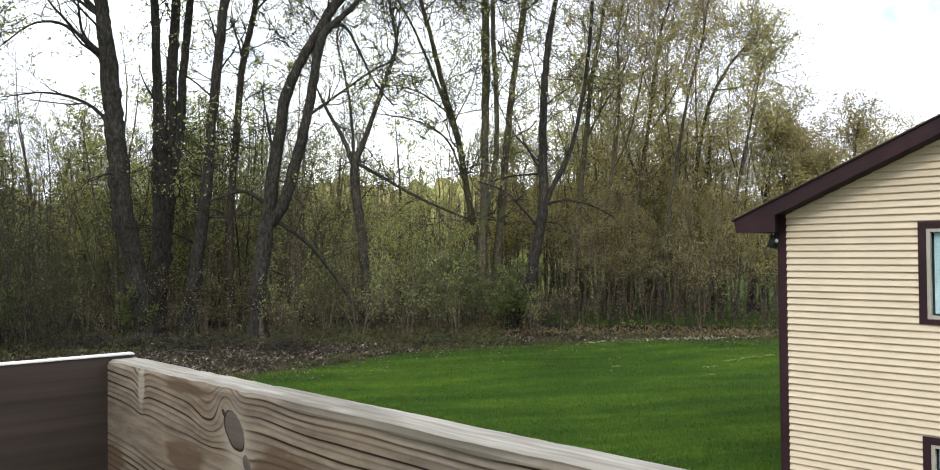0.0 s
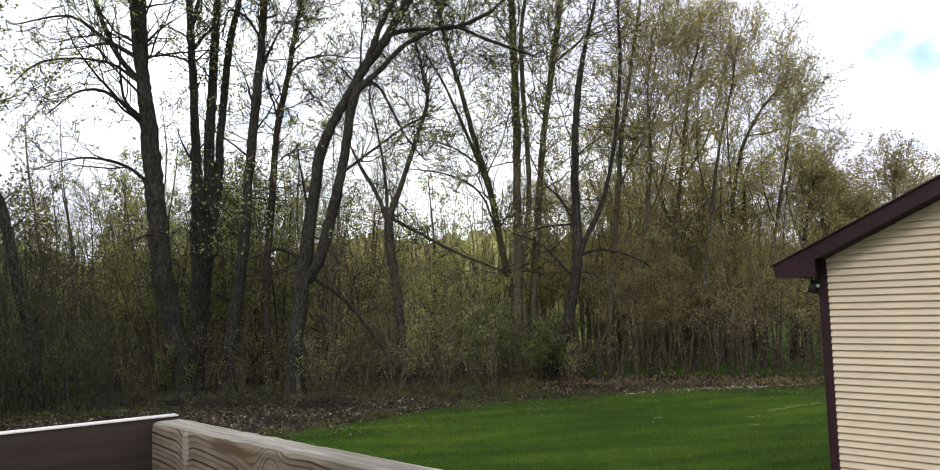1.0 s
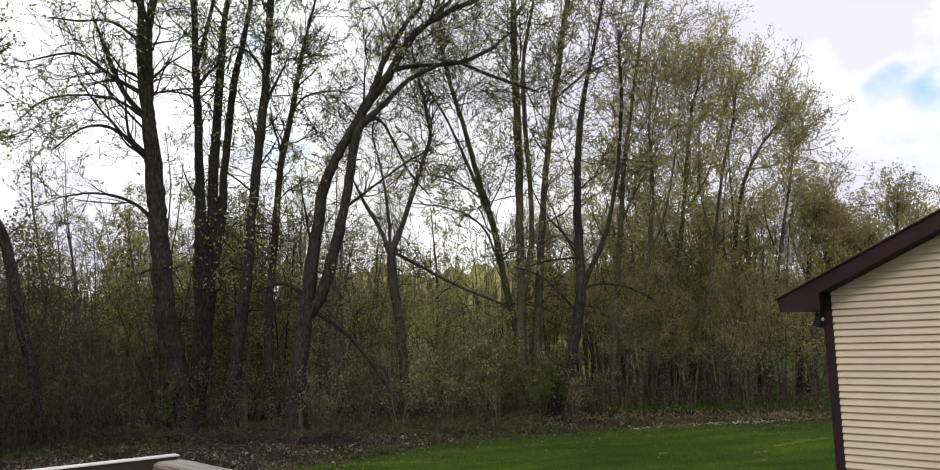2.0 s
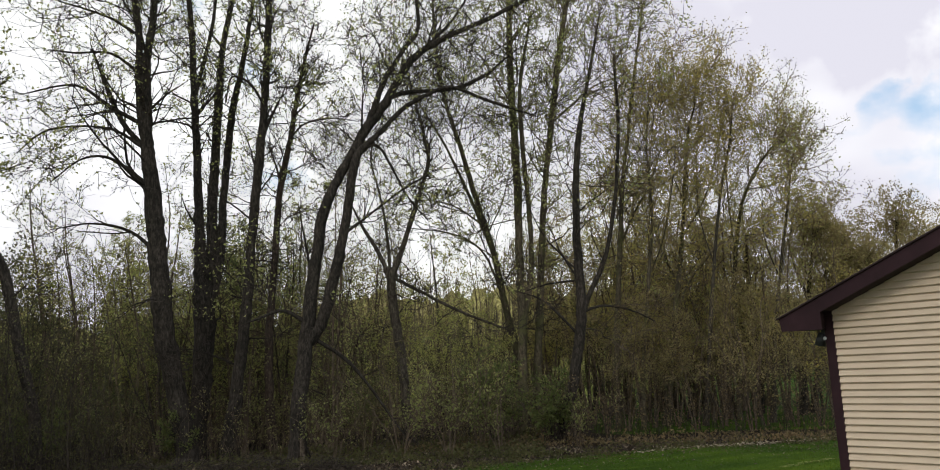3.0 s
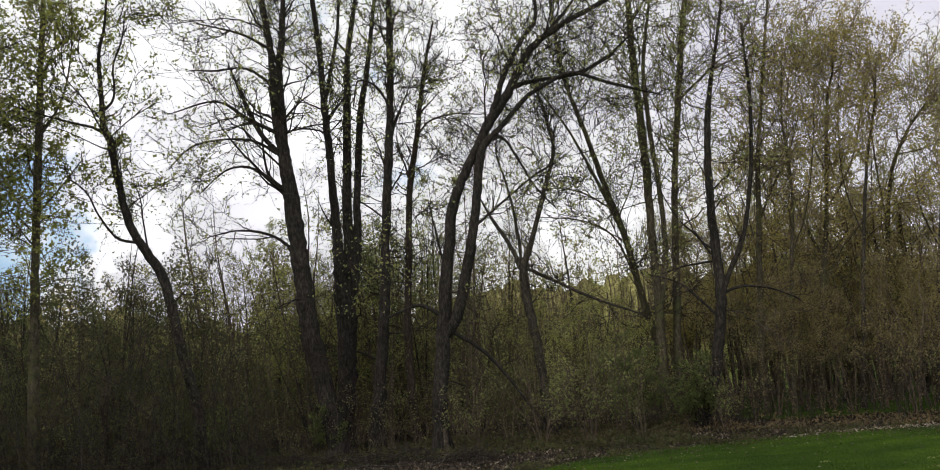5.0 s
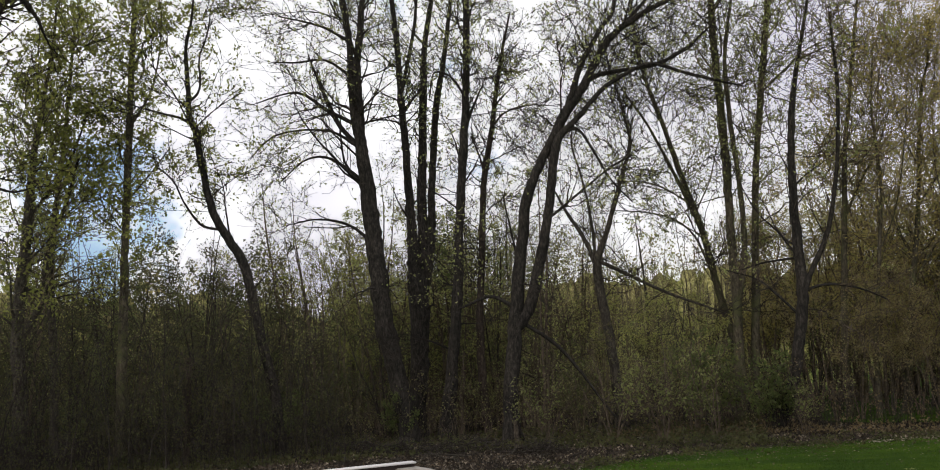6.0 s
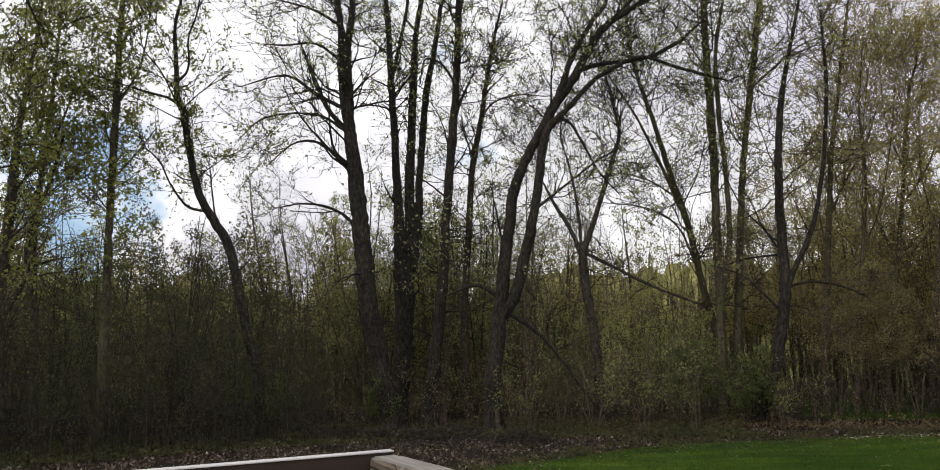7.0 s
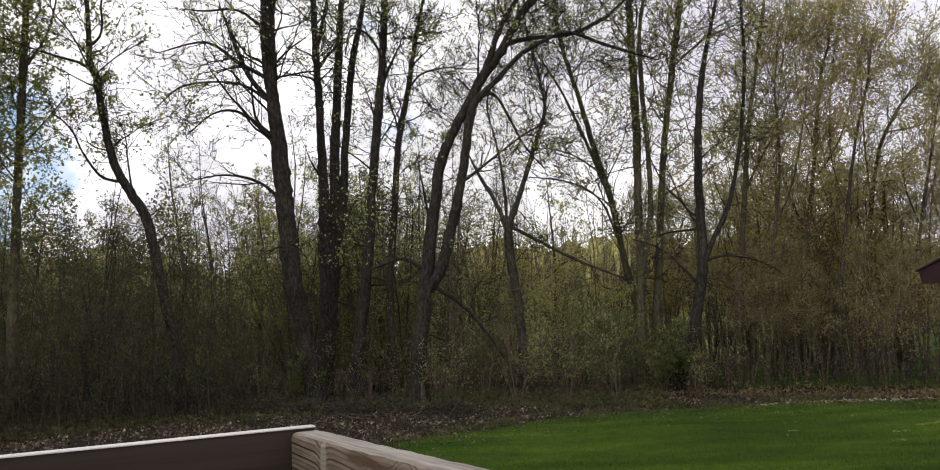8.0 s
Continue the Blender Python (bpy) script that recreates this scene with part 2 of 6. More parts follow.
def ground_material():
    m, n, l, b = material("ground_soil_and_turf", (0.05, 0.1, 0.02), 0.95, 0.1)
    v = coords(n)
    at = n.new("ShaderNodeAttribute")
    at.attribute_name = "turf"
    fine = noise_node(n, l, v, 7.0, 6.0, 0.7)
    mid = noise_node(n, l, v, 0.9, 4.0, 0.6)
    grit = noise_node(n, l, v, 38.0, 3.0, 0.7)
    # mowing lanes run across the lawn
    turn = n.new("ShaderNodeVectorRotate")
    turn.rotation_type = "Z_AXIS"
    turn.inputs["Angle"].default_value = radians(-14)
    l.new(v, turn.inputs["Vector"])
    lanes = noise_node(n, l, turn.outputs["Vector"], 1.0, 4.0, 0.6, (0.16, 0.62, 0.3))
    turf = ramp_node(n, l, fine, [(0.3, (0.021, 0.052, 0.0035)), (0.5, (0.034, 0.074, 0.0045)), (0.72, (0.062, 0.102, 0.008))])
    turf = mix_node(n, l, 1.0, turf, ramp_node(n, l, mid, [(0.3, (0.72, 0.78, 0.8)), (0.7, (1.25, 1.15, 1.1))]), "MULTIPLY")
    turf = mix_node(n, l, 1.0, turf, ramp_node(n, l, lanes, [(0.36, (0.66, 0.74, 0.75)), (0.50, (1.0, 1.0, 1.0)), (0.66, (1.6, 1.40, 1.45))]), "MULTIPLY")
    pale = ramp_node(n, l, noise_node(n, l, v, 2.6, 5.0, 0.7), [(0.63, (0, 0, 0)), (0.74, (1, 1, 1))])
    turf = mix_node(n, l, math_node(n, l, "MULTIPLY", pale, 0.6), turf, (0.17, 0.18, 0.05))
    soil = ramp_node(n, l, grit, [(0.36, (0.011, 0.009, 0.007)), (0.54, (0.026, 0.020, 0.014)), (0.70, (0.058, 0.044, 0.031)), (0.84, (0.19, 0.15, 0.11))])
    soil = mix_node(n, l, 1.0, soil, ramp_node(n, l, mid, [(0.3, (0.6, 0.6, 0.6)), (0.7, (1.2, 1.15, 1.1))]), "MULTIPLY")
    edge = math_node(n, l, "ADD", at.outputs["Fac"], math_node(n, l, "MULTIPLY_ADD", fine, 0.9, -0.45))
    edge = ramp_node(n, l, edge, [(0.42, (0, 0, 0)), (0.58, (1, 1, 1))])
    l.new(mix_node(n, l, edge, soil, turf), b.inputs["Base Color"])
    bump_node(n, l, b, math_node(n, l, "ADD", grit, fine), 0.6, 0.05)
    return m


GROUND = ground_material()


def far_wood_material():
    m, n, l, b = material("far_woodland", (0.15, 0.14, 0.05), 0.95, 0.05)
    v = coords(n)
    a = noise_node(n, l, v, 0.9, 8.0, 0.75, (1, 1, 0.6))
    c = noise_node(n, l, v, 0.08, 3.0)
    # light yellow stops paint the far trees as sunlit
    col = ramp_node(n, l, a, [(0.34, (0.095, 0.080, 0.050)), (0.5, (0.27, 0.25, 0.11)), (0.66, (0.44, 0.41, 0.175))])
    col = mix_node(n, l, 1.0, col, ramp_node(n, l, c, [(0.35, (0.75, 0.7, 0.7)), (0.65, (1.2, 1.2, 1.1))]), "MULTIPLY")
    l.new(col, b.inputs["Base Color"])
    bump_node(n, l, b, a, 0.45, 0.8)
    return m


FAR_WOOD = far_wood_material()


def siding_material():
    m, n, l, b = material("tan_vinyl_siding", (0.60, 0.53, 0.425), 0.5, 0.35)
    v = coords(n)
    info = n.new("ShaderNodeObjectInfo")
    grain = noise_node(n, l, v, 30.0, 4.0, 0.6, (0.12, 1, 1))
    dirt = noise_node(n, l, v, 1.3, 5.0, 0.65)
    col = ramp_node(n, l, dirt, [(0.3, (0.510, 0.412, 0.302)), (0.6, (0.585, 0.474, 0.350))])
    col = mix_node(n, l, 1.0, col, ramp_node(n, l, info.outputs["Random"], [(0.0, (0.96, 0.96, 0.95)), (1.0, (1.03, 1.03, 1.03))]), "MULTIPLY")
    col = mix_node(n, l, 0.25, col, ramp_node(n, l, grain, [(0.3, (0.460, 0.376, 0.275)), (0.7, (0.615, 0.514, 0.39))]))
    l.new(col, b.inputs["Base Color"])
    bump_node(n, l, b, grain, 0.12, 0.003)
    return m


def paint_material(name, colour, rough=0.55, wear=0.3, spec=0.35):
    m, n, l, b = material(name, colour, rough, spec)
    v = coords(n)
    a = noise_node(n, l, v, 2.0, 5.0, 0.65)
    c = noise_node(n, l, v, 60.0, 3.0, 0.6)
    col = ramp_node(n, l, a, [(0.3, tuple(x * (1 - wear) for x in colour)), (0.7, tuple(x * (1 + wear) for x in colour))])
    l.new(col, b.inputs["Base Color"])
    bump_node(n, l, b, c, 0.15, 0.002)
    return m


SIDING = siding_material()
TRIM = paint_material("brown_painted_trim", (0.026, 0.0115, 0.0145), 0.6, 0.3, 0.15)
SOFFIT = paint_material("brown_soffit", (0.026, 0.015, 0.016), 0.7, 0.3, 0.15)
FRAME = paint_material("tan_window_frame", (0.34, 0.31, 0.265), 0.5, 0.12)
BLIND = paint_material("pale_blind", (0.33, 0.43, 0.48), 0.7, 0.08)
DARK_ROOM = paint_material("dark_room", (0.05, 0.05, 0.055), 0.9)
PLASTIC = paint_material("dark_fixture_metal", (0.035, 0.036, 0.04), 0.45)
LENS, _n, _l, _b = material("fixture_lens", (0.6, 0.62, 0.62), 0.15, 0.5)
SHINGLE = paint_material("brown_shingle", (0.065, 0.052, 0.045), 0.9, 0.35)
GLASS, _n, _l, _b = material("window_glass", (0.9, 0.95, 0.95), 0.03, 0.5)
_b.inputs["Transmission Weight"].default_value = 1.0
_b.inputs["IOR"].default_value = 1.1


def weathered_wood():
    """Grey-brown softwood with raised dark grain lines that bend round a knot; local x runs along the board, z up its face."""
    m, n, l, b = material("weathered_pine", (0.3, 0.25, 0.2), 0.85, 0.2)
    v = coords(n)
    sep = n.new("ShaderNodeSeparateXYZ")
    l.new(v, sep.inputs[0])
    x, y, z = sep.outputs

    def hill(cx, sx, cz, sz, height):
        ex = math_node(n, l, "POWER", math_node(n, l, "DIVIDE", math_node(n, l, "SUBTRACT", x, cx), sx), 2.0)
        ez = math_node(n, l, "POWER", math_node(n, l, "DIVIDE", math_node(n, l, "SUBTRACT", z, cz), sz), 2.0)
        return math_node(n, l, "MULTIPLY", math_node(n, l, "EXPONENT", math_node(n, l, "MULTIPLY", math_node(n, l, "ADD", ex, ez), -1.0)), height)

    slow = noise_node(n, l, v, 5.0, 2.0, 0.5, (0.9, 0.5, 2.2))
    z2 = math_node(n, l, "ADD", z, math_node(n, l, "MULTIPLY_ADD", slow, 0.012, -0.006))
    # the grain runs a little downhill, leaps over the knot and sinks again beyond it
    z2 = math_node(n, l, "ADD", z2, math_node(n, l, "MULTIPLY", math_node(n, l, "MINIMUM", x, 0.26), 0.07))
    for args in ((0.247, 0.028, -0.038, 0.026, 0.009), (0.284, 0.019, -0.014, 0.022, -0.019), (0.345, 0.05, -0.022, 0.03, -0.007), (0.318, 0.035, -0.092, 0.03, 0.012),
                 (0.092, 0.014, -0.020, 0.035, 0.007), (0.15, 0.05, -0.085, 0.03, 0.008)):
        z2 = math_node(n, l, "ADD", z2, hill(*args))
    halo = math_node(n, l, "MINIMUM", math_node(n, l, "ADD", hill(0.300, 0.021, -0.041, 0.020, 1.3), hill(0.309, 0.020, -0.075, 0.028, 0.9)), 1.0)

    def between(lo, hi, lines):
        return math_node(n, l, "MULTIPLY", math_node(n, l, "MAXIMUM", math_node(n, l, "MINIMUM", z2, hi), lo), lines)

    # growth rings: close, then wide across the flat-sawn middle, then close again
    ph = math_node(n, l, "ADD", math_node(n, l, "ADD", between(-0.048, 0.1, 160.0), between(-0.080, -0.048, 60.0)), between(-0.3, -0.080, 140.0))
    warp = noise_node(n, l, v, 30.0, 2.0, 0.5, (0.03, 0.2, 1.0))
    ph = math_node(n, l, "ADD", ph, math_node(n, l, "MULTIPLY", warp, 1.1))
    saw = math_node(n, l, "FRACT", ph)
    ring = ramp_node(n, l, saw, [(0.0, (0.75, 0.75, 0.75)), (0.10, (1, 1, 1)), (0.42, (0.95, 0.95, 0.95)), (0.66, (0.55, 0.55, 0.55)), (0.78, (0.0, 0.0, 0.0)), (0.93, (0.0, 0.0, 0.0)), (1.0, (0.75, 0.75, 0.75))])
    white = n.new("ShaderNodeTexWhiteNoise")
    white.noise_dimensions = "1D"
    l.new(math_node(n, l, "FLOOR", ph), white.inputs["W"])
    strong = ramp_node(n, l, white.outputs["Value"], [(0.0, (0.3, 0.3, 0.3)), (0.6, (1, 1, 1))])
    which = noise_node(n, l, v, 9.0, 3.0, 0.55, (0.22, 0.3, 1.6))
    keep = ramp_node(n, l, which, [(0.36, (0.2, 0.2, 0.2)), (0.52, (1, 1, 1))])
    strong = math_node(n, l, "MULTIPLY", strong, keep)
    smooth = math_node(n, l, "MINIMUM", math_node(n, l, "ADD", hill(0.205, 0.075, -0.012, 0.010, 1.0), hill(0.06, 0.055, -0.078, 0.016, 0.9)), 1.0)
    strong = math_node(n, l, "MULTIPLY", strong, math_node(n, l, "SUBTRACT", 1.0, math_node(n, l, "MULTIPLY", smooth, 0.8)))
    ring = mix_node(n, l, strong, (0.85, 0.85, 0.85), ring)
    base = ramp_node(n, l, noise_node(n, l, v, 6.0, 4.0, 0.6, (0.35, 1, 1.6)), [(0.3, (0.19, 0.138, 0.092)), (0.45, (0.33, 0.262, 0.188)), (0.7, (0.49, 0.425, 0.335))])
    grey = ramp_node(n, l, noise_node(n, l, v, 2.3, 4.0, 0.6, (1, 1, 1)), [(0.40, (0, 0, 0)), (0.62, (1, 1, 1))])
    base = mix_node(n, l, math_node(n, l, "MULTIPLY", grey, 0.65), base, (0.29, 0.275, 0.25))
    fibre = noise_node(n, l, v, 220.0, 3.0, 0.6, (0.03, 0.6, 1))
    base = mix_node(n, l, 0.25, base, ramp_node(n, l, fibre, [(0.3, (0.16, 0.13, 0.105)), (0.7, (0.58, 0.52, 0.45))]))
    mottle = ramp_node(n, l, noise_node(n, l, v, 45.0, 5.0, 0.7, (0.25, 1, 1)), [(0.34, (0.62, 0.58, 0.55)), (0.62, (1.12, 1.1, 1.08))])
    base = mix_node(n, l, 1.0, base, mottle, "MULTIPLY")
    col = mix_node(n, l, 1.0, base, mix_node(n, l, ring, (0.070, 0.050, 0.038), (1.0, 1.0, 1.0)), "MULTIPLY")
    # brown heartwood stains beside the knot, a greyed band below the upper edge and a rubbed upright streak
    blot = math_node(n, l, "MULTIPLY_ADD", noise_node(n, l, v, 18.0, 5.0, 0.65, (0.5, 1, 1.8)), 1.2, -0.6)
    area = math_node(n, l, "ADD", math_node(n, l, "ADD", hill(0.20, 0.055, -0.082, 0.018, 1.0), hill(0.205, 0.07, -0.011, 0.009, 0.75)), hill(0.365, 0.05, -0.085, 0.03, 0.9))
    area = math_node(n, l, "ADD", area, math_node(n, l, "ADD", hill(0.02, 0.05, -0.115, 0.03, 0.75), hill(0.42, 0.10, -0.05, 0.02, 0.35)))
    brown = ramp_node(n, l, math_node(n, l, "ADD", area, blot), [(0.42, (0, 0, 0)), (0.60, (1, 1, 1))])
    col = mix_node(n, l, math_node(n, l, "MULTIPLY", brown, 0.8), col, (0.135, 0.090, 0.056))
    worn = ramp_node(n, l, math_node(n, l, "ADD", hill(0.52, 0.17, -0.006, 0.007, 0.95), blot), [(0.40, (0, 0, 0)), (0.7, (1, 1, 1))])
    col = mix_node(n, l, math_node(n, l, "MULTIPLY", worn, 0.6), col, (0.15, 0.145, 0.115))
    rubbed = ramp_node(n, l, math_node(n, l, "ADD", hill(0.094, 0.010, -0.020, 0.032, 1.0), blot), [(0.40, (0, 0, 0)), (0.75, (1, 1, 1))])
    col = mix_node(n, l, math_node(n, l, "MULTIPLY", rubbed, 0.7), col, (0.50, 0.46, 0.40))
    col = mix_node(n, l, math_node(n, l, "MULTIPLY", halo, 0.78), col, (0.47, 0.43, 0.365))
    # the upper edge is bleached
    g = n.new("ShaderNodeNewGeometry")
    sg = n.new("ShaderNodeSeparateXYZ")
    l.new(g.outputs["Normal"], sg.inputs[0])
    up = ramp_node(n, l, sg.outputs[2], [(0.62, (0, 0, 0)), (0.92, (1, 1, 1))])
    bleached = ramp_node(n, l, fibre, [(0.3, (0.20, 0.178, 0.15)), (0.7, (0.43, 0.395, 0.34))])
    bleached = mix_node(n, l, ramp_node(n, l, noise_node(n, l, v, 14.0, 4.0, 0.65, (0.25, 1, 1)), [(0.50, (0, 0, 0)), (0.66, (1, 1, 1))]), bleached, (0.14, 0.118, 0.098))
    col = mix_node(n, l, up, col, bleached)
    l.new(col, b.inputs["Base Color"])
    hgt = math_node(n, l, "ADD", math_node(n, l, "MULTIPLY", fibre, 0.35), ring)
    bump_node(n, l, b, hgt, 0.3, 0.0012)
    return m


WOOD = weathered_wood()


def stained_wood(name, a, c, along=(0.05, 1, 1)):
    m, n, l, b = material(name, a, 0.7, 0.25)
    v = coords(n)
    g = noise_node(n, l, v, 60.0, 5.0, 0.65, along)
    p = noise_node(n, l, v, 3.0, 3.0, 0.6)
    col = ramp_node(n, l, g, [(0.3, a), (0.7, c)])
    col = mix_node(n, l, 1.0, col, ramp_node(n, l, p, [(0.3, (0.8, 0.8, 0.82)), (0.7, (1.15, 1.12, 1.1))]), "MULTIPLY")
    l.new(col, b.inputs["Base Color"])
    bump_node(n, l, b, g, 0.25, 0.002)
    return m


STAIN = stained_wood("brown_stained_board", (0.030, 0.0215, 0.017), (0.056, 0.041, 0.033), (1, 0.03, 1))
DECKWOOD = stained_wood("grey_deck_boards", (0.16, 0.13, 0.105), (0.27, 0.23, 0.19))
# near white: sky light on the side rail's top is put into this colour
WHITE_EDGE = stained_wood("sunlit_board_edge", (0.60, 0.585, 0.56), (0.78, 0.765, 0.74), (1, 0.05, 1))
KNOT = stained_wood("grey_knot", (0.10, 0.085, 0.075), (0.19, 0.165, 0.15))
SPLIT = stained_wood("dark_split", (0.03, 0.022, 0.018), (0.05, 0.04, 0.03))

# ---- building helpers ----
def mesh_from(name, verts, faces, mat=None, smooth=True):
    """A mesh from an array of corners and an array of faces with equally many corners each."""
    verts, faces = np.asarray(verts, np.float32), np.asarray(faces, np.int32)
    me = bpy.data.meshes.new(name)
    me.vertices.add(len(verts))
    me.vertices.foreach_set("co", verts.ravel())
    me.loops.add(faces.size)
    me.loops.foreach_set("vertex_index", faces.ravel())
    me.polygons.add(len(faces))
    me.polygons.foreach_set("loop_start", np.arange(len(faces), dtype=np.int32) * faces.shape[1])
    me.update(calc_edges=True)
    me.polygons.foreach_set("use_smooth", np.full(len(faces), smooth))
    if mat:
        me.materials.append(mat)
    return me


def child(name, me, parent, label=""):
    ob = new(name, me)
    ob.parent = parent
    return tagged(ob, label)


def part(name, bm, mat, parent, label="", smooth=False):
    me = bpy.data.meshes.new(name)
    bm.to_mesh(me)
    bm.free()
    me.materials.append(mat)
    if smooth:
        me.polygons.foreach_set("use_smooth", np.full(len(me.polygons), True))
    ob = new(name, me)
    if parent:
        ob.parent = parent
    return tagged(ob, label)


def box(lo, hi, bevel=0.0, bm=None):
    bm = bm or bmesh.new()
    made = bmesh.ops.create_cube(bm, size=1.0)["verts"]
    lo, hi = Vector(lo), Vector(hi)
    for v in made:
        v.co = Vector([(a + c) / 2 + p * (c - a) for p, a, c in zip(v.co, lo, hi)])
    if bevel:
        bmesh.ops.bevel(bm, geom=list({e for v in made for e in v.link_edges}), offset=bevel, segments=2, affect="EDGES", profile=0.6)
    return bm


def prism(outline, depth_axis_lo, depth_axis_hi):
    """A solid whose outline (x, z) is drawn out along y."""
    bm = bmesh.new()
    a = [bm.verts.new((x, depth_axis_lo, z)) for x, z in outline]
    c = [bm.verts.new((x, depth_axis_hi, z)) for x, z in outline]
    bm.faces.new(a)
    bm.faces.new(c[::-1])
    for k in range(len(outline)):
        bm.faces.new((a[k], c[k], c[k - 1], a[k - 1]))
    bmesh.ops.recalc_face_normals(bm, faces=bm.faces)
    return bm


# ---- growing wood ----
def smooth_path(points, count, rng, wobble=0.0):
    """Catmull-Rom through rows of (x, y, z, radius), taken at even steps."""
    p = np.asarray(points, float)
    q = np.vstack([2 * p[0] - p[1], p, 2 * p[-1] - p[-2]])
    s = np.linspace(0, len(p) - 1 - 1e-6, count)
    k, f = s.astype(int), (s % 1)[:, None]
    a, b, c, d = q[k], q[k + 1], q[k + 2], q[k + 3]
    r = 0.5 * (2 * b + (c - a) * f + (2 * a - 5 * b + 4 * c - d) * f**2 + (3 * b - a - 3 * c + d) * f**3)
    r[1:, :3] += rng.normal(0, 1, (count - 1, 3)) * (r[1:, 3:4] * wobble)
    r[:, 3] = np.maximum(r[:, 3], 0.006)
    return r


def tubes(paths, radii, sides):
    """Corners and faces of many round stems at once: paths (n, k, 3), radii (n, k)."""
    n, k, _ = paths.shape
    tan = np.gradient(paths, axis=1)
    tan /= np.linalg.norm(tan, axis=-1, keepdims=True) + 1e-9
    ref = np.where(np.abs(tan[:, :1, 2:3]) > 0.7, np.array([1.0, 0.13, 0]), np.array([0, 0.1, 1.0])) + 0 * tan
    e1 = np.cross(tan, ref)
    e1 /= np.linalg.norm(e1, axis=-1, keepdims=True) + 1e-9
    e2 = np.cross(tan, e1)
    ang = np.arange(sides) * 2 * np.pi / sides
    ring = e1[:, :, None] * np.cos(ang)[:, None] + e2[:, :, None] * np.sin(ang)[:, None]
    verts = (paths[:, :, None] + ring * radii[:, :, None, None]).reshape(-1, 3)
    i, j, s = np.meshgrid(np.arange(n), np.arange(k - 1), np.arange(sides), indexing="ij")
    at = lambda jj, ss: (i * k + jj) * sides + ss % sides
    faces = np.stack([at(j, s), at(j + 1, s), at(j + 1, s + 1), at(j, s + 1)], -1).reshape(-1, 4)
    return verts, faces


def trunk_tube(path, sides, rng, flare=0.0):
    """One stem with ridged, knotty bark and, where wanted, a flared foot."""
    k = len(path)
    v, f = tubes(path[None, :, :3], path[None, :, 3], sides)
    v = v.reshape(k, sides, 3)
    rough = rng.normal(0, 1, (k, sides))
    rough = 0.5 * rough + 0.25 * (np.roll(rough, 1, 0) + np.roll(rough, -1, 0))
    burl = np.clip(rng.normal(0, 1, (k, 1)) + 0.6 * rng.normal(0, 1, (k, sides)) - 1.3, 0, 2)
    swell = 1 + 0.075 * rough + 0.13 * burl + flare * np.exp(-np.maximum(path[:, 2:3], 0) / 0.55)
    mid = path[:, None, :3]
    return (mid + (v - mid) * swell[..., None]).reshape(-1, 3), f


def joined(pieces):
    vs, fs, off = [], [], 0
    for v, f in pieces:
        vs.append(v)
        fs.append(f + off)
        off += len(v)
    return np.vstack(vs), np.vstack(fs)


def sprout(paths, radii, count, steps, length, angle, rng, start=0.25, lift=0.25, curl=0.18, thin=0.5, taper=0.15, flat=0.0, least=0.006):
    """count side shoots from the given stems: they leave at about that angle, wander and bend towards the light."""
    n, k, _ = paths.shape
    seg = np.linalg.norm(np.diff(paths, axis=1), axis=-1).sum(1)
    who = rng.choice(n, count, p=seg / seg.sum())
    f = start + (1 - start) * rng.random(count) ** 0.85 * 0.98
    s = f * (k - 1)
    a = np.minimum(s.astype(int), k - 2)
    w = (s - a)[:, None]
    p = paths[who, a] * (1 - w) + paths[who, a + 1] * w
    r = radii[who, a] * (1 - w[:, 0]) + radii[who, a + 1] * w[:, 0]
    t = paths[who, a + 1] - paths[who, a]
    t /= np.linalg.norm(t, axis=-1, keepdims=True) + 1e-9
    side = rng.normal(0, 1, (count, 3))
    side -= (side * t).sum(-1, keepdims=True) * t
    side /= np.linalg.norm(side, axis=-1, keepdims=True) + 1e-9
    al = np.radians(rng.normal(angle, 11, count))[:, None]
    d = t * np.cos(al) + side * np.sin(al)
    ln = length * (0.45 + 0.75 * rng.random(count)) * (1.12 - 0.5 * f)
    out = np.empty((count, steps, 3))
    out[:, 0] = p
    for q in range(1, steps):
        d = d + rng.normal(0, curl, (count, 3)) + np.array([0, 0, lift]) / steps
        d[:, 2] *= 1 - flat
        d /= np.linalg.norm(d, axis=-1, keepdims=True)
        out[:, q] = out[:, q - 1] + d * (ln / (steps - 1))[:, None]
    r0 = np.maximum(r * thin * (0.6 + 0.5 * rng.random(count)), least * 1.5)
    rad = np.maximum(r0[:, None] * np.linspace(1, taper, steps)[None], least)
    return out, rad


def leaves_on(paths, count, size, rng, spread=0.12, start=0.2):
    """Small folded leaves scattered along shoots, each with a pointed outline."""
    n, k, _ = paths.shape
    who = rng.integers(0, n, count)
    s = (start + (1 - start) * rng.random(count)) * (k - 1)
    a = np.minimum(s.astype(int), k - 2)
    w = (s - a)[:, None]
    p = paths[who, a] * (1 - w) + paths[who, a + 1] * w + rng.normal(0, spread, (count, 3))
    return leaf_tips(p, size, rng)


def leaf_tips(p, size, rng):
    """Tiny pointed leaflets, broad at the stalk."""
    count = len(p)
    d = rng.normal(0, 1, (count, 3))
    d /= np.linalg.norm(d, axis=-1, keepdims=True)
    e = np.cross(d, rng.normal(0, 1, (count, 3)))
    e /= np.linalg.norm(e, axis=-1, keepdims=True) + 1e-9
    sz = (size * (0.55 + 0.9 * rng.random(count)))[:, None]
    v = np.stack([p - e * sz * 0.42, p + e * sz * 0.42, p + d * sz], 1).reshape(-1, 3)
    return v, np.arange(count * 3).reshape(-1, 3)


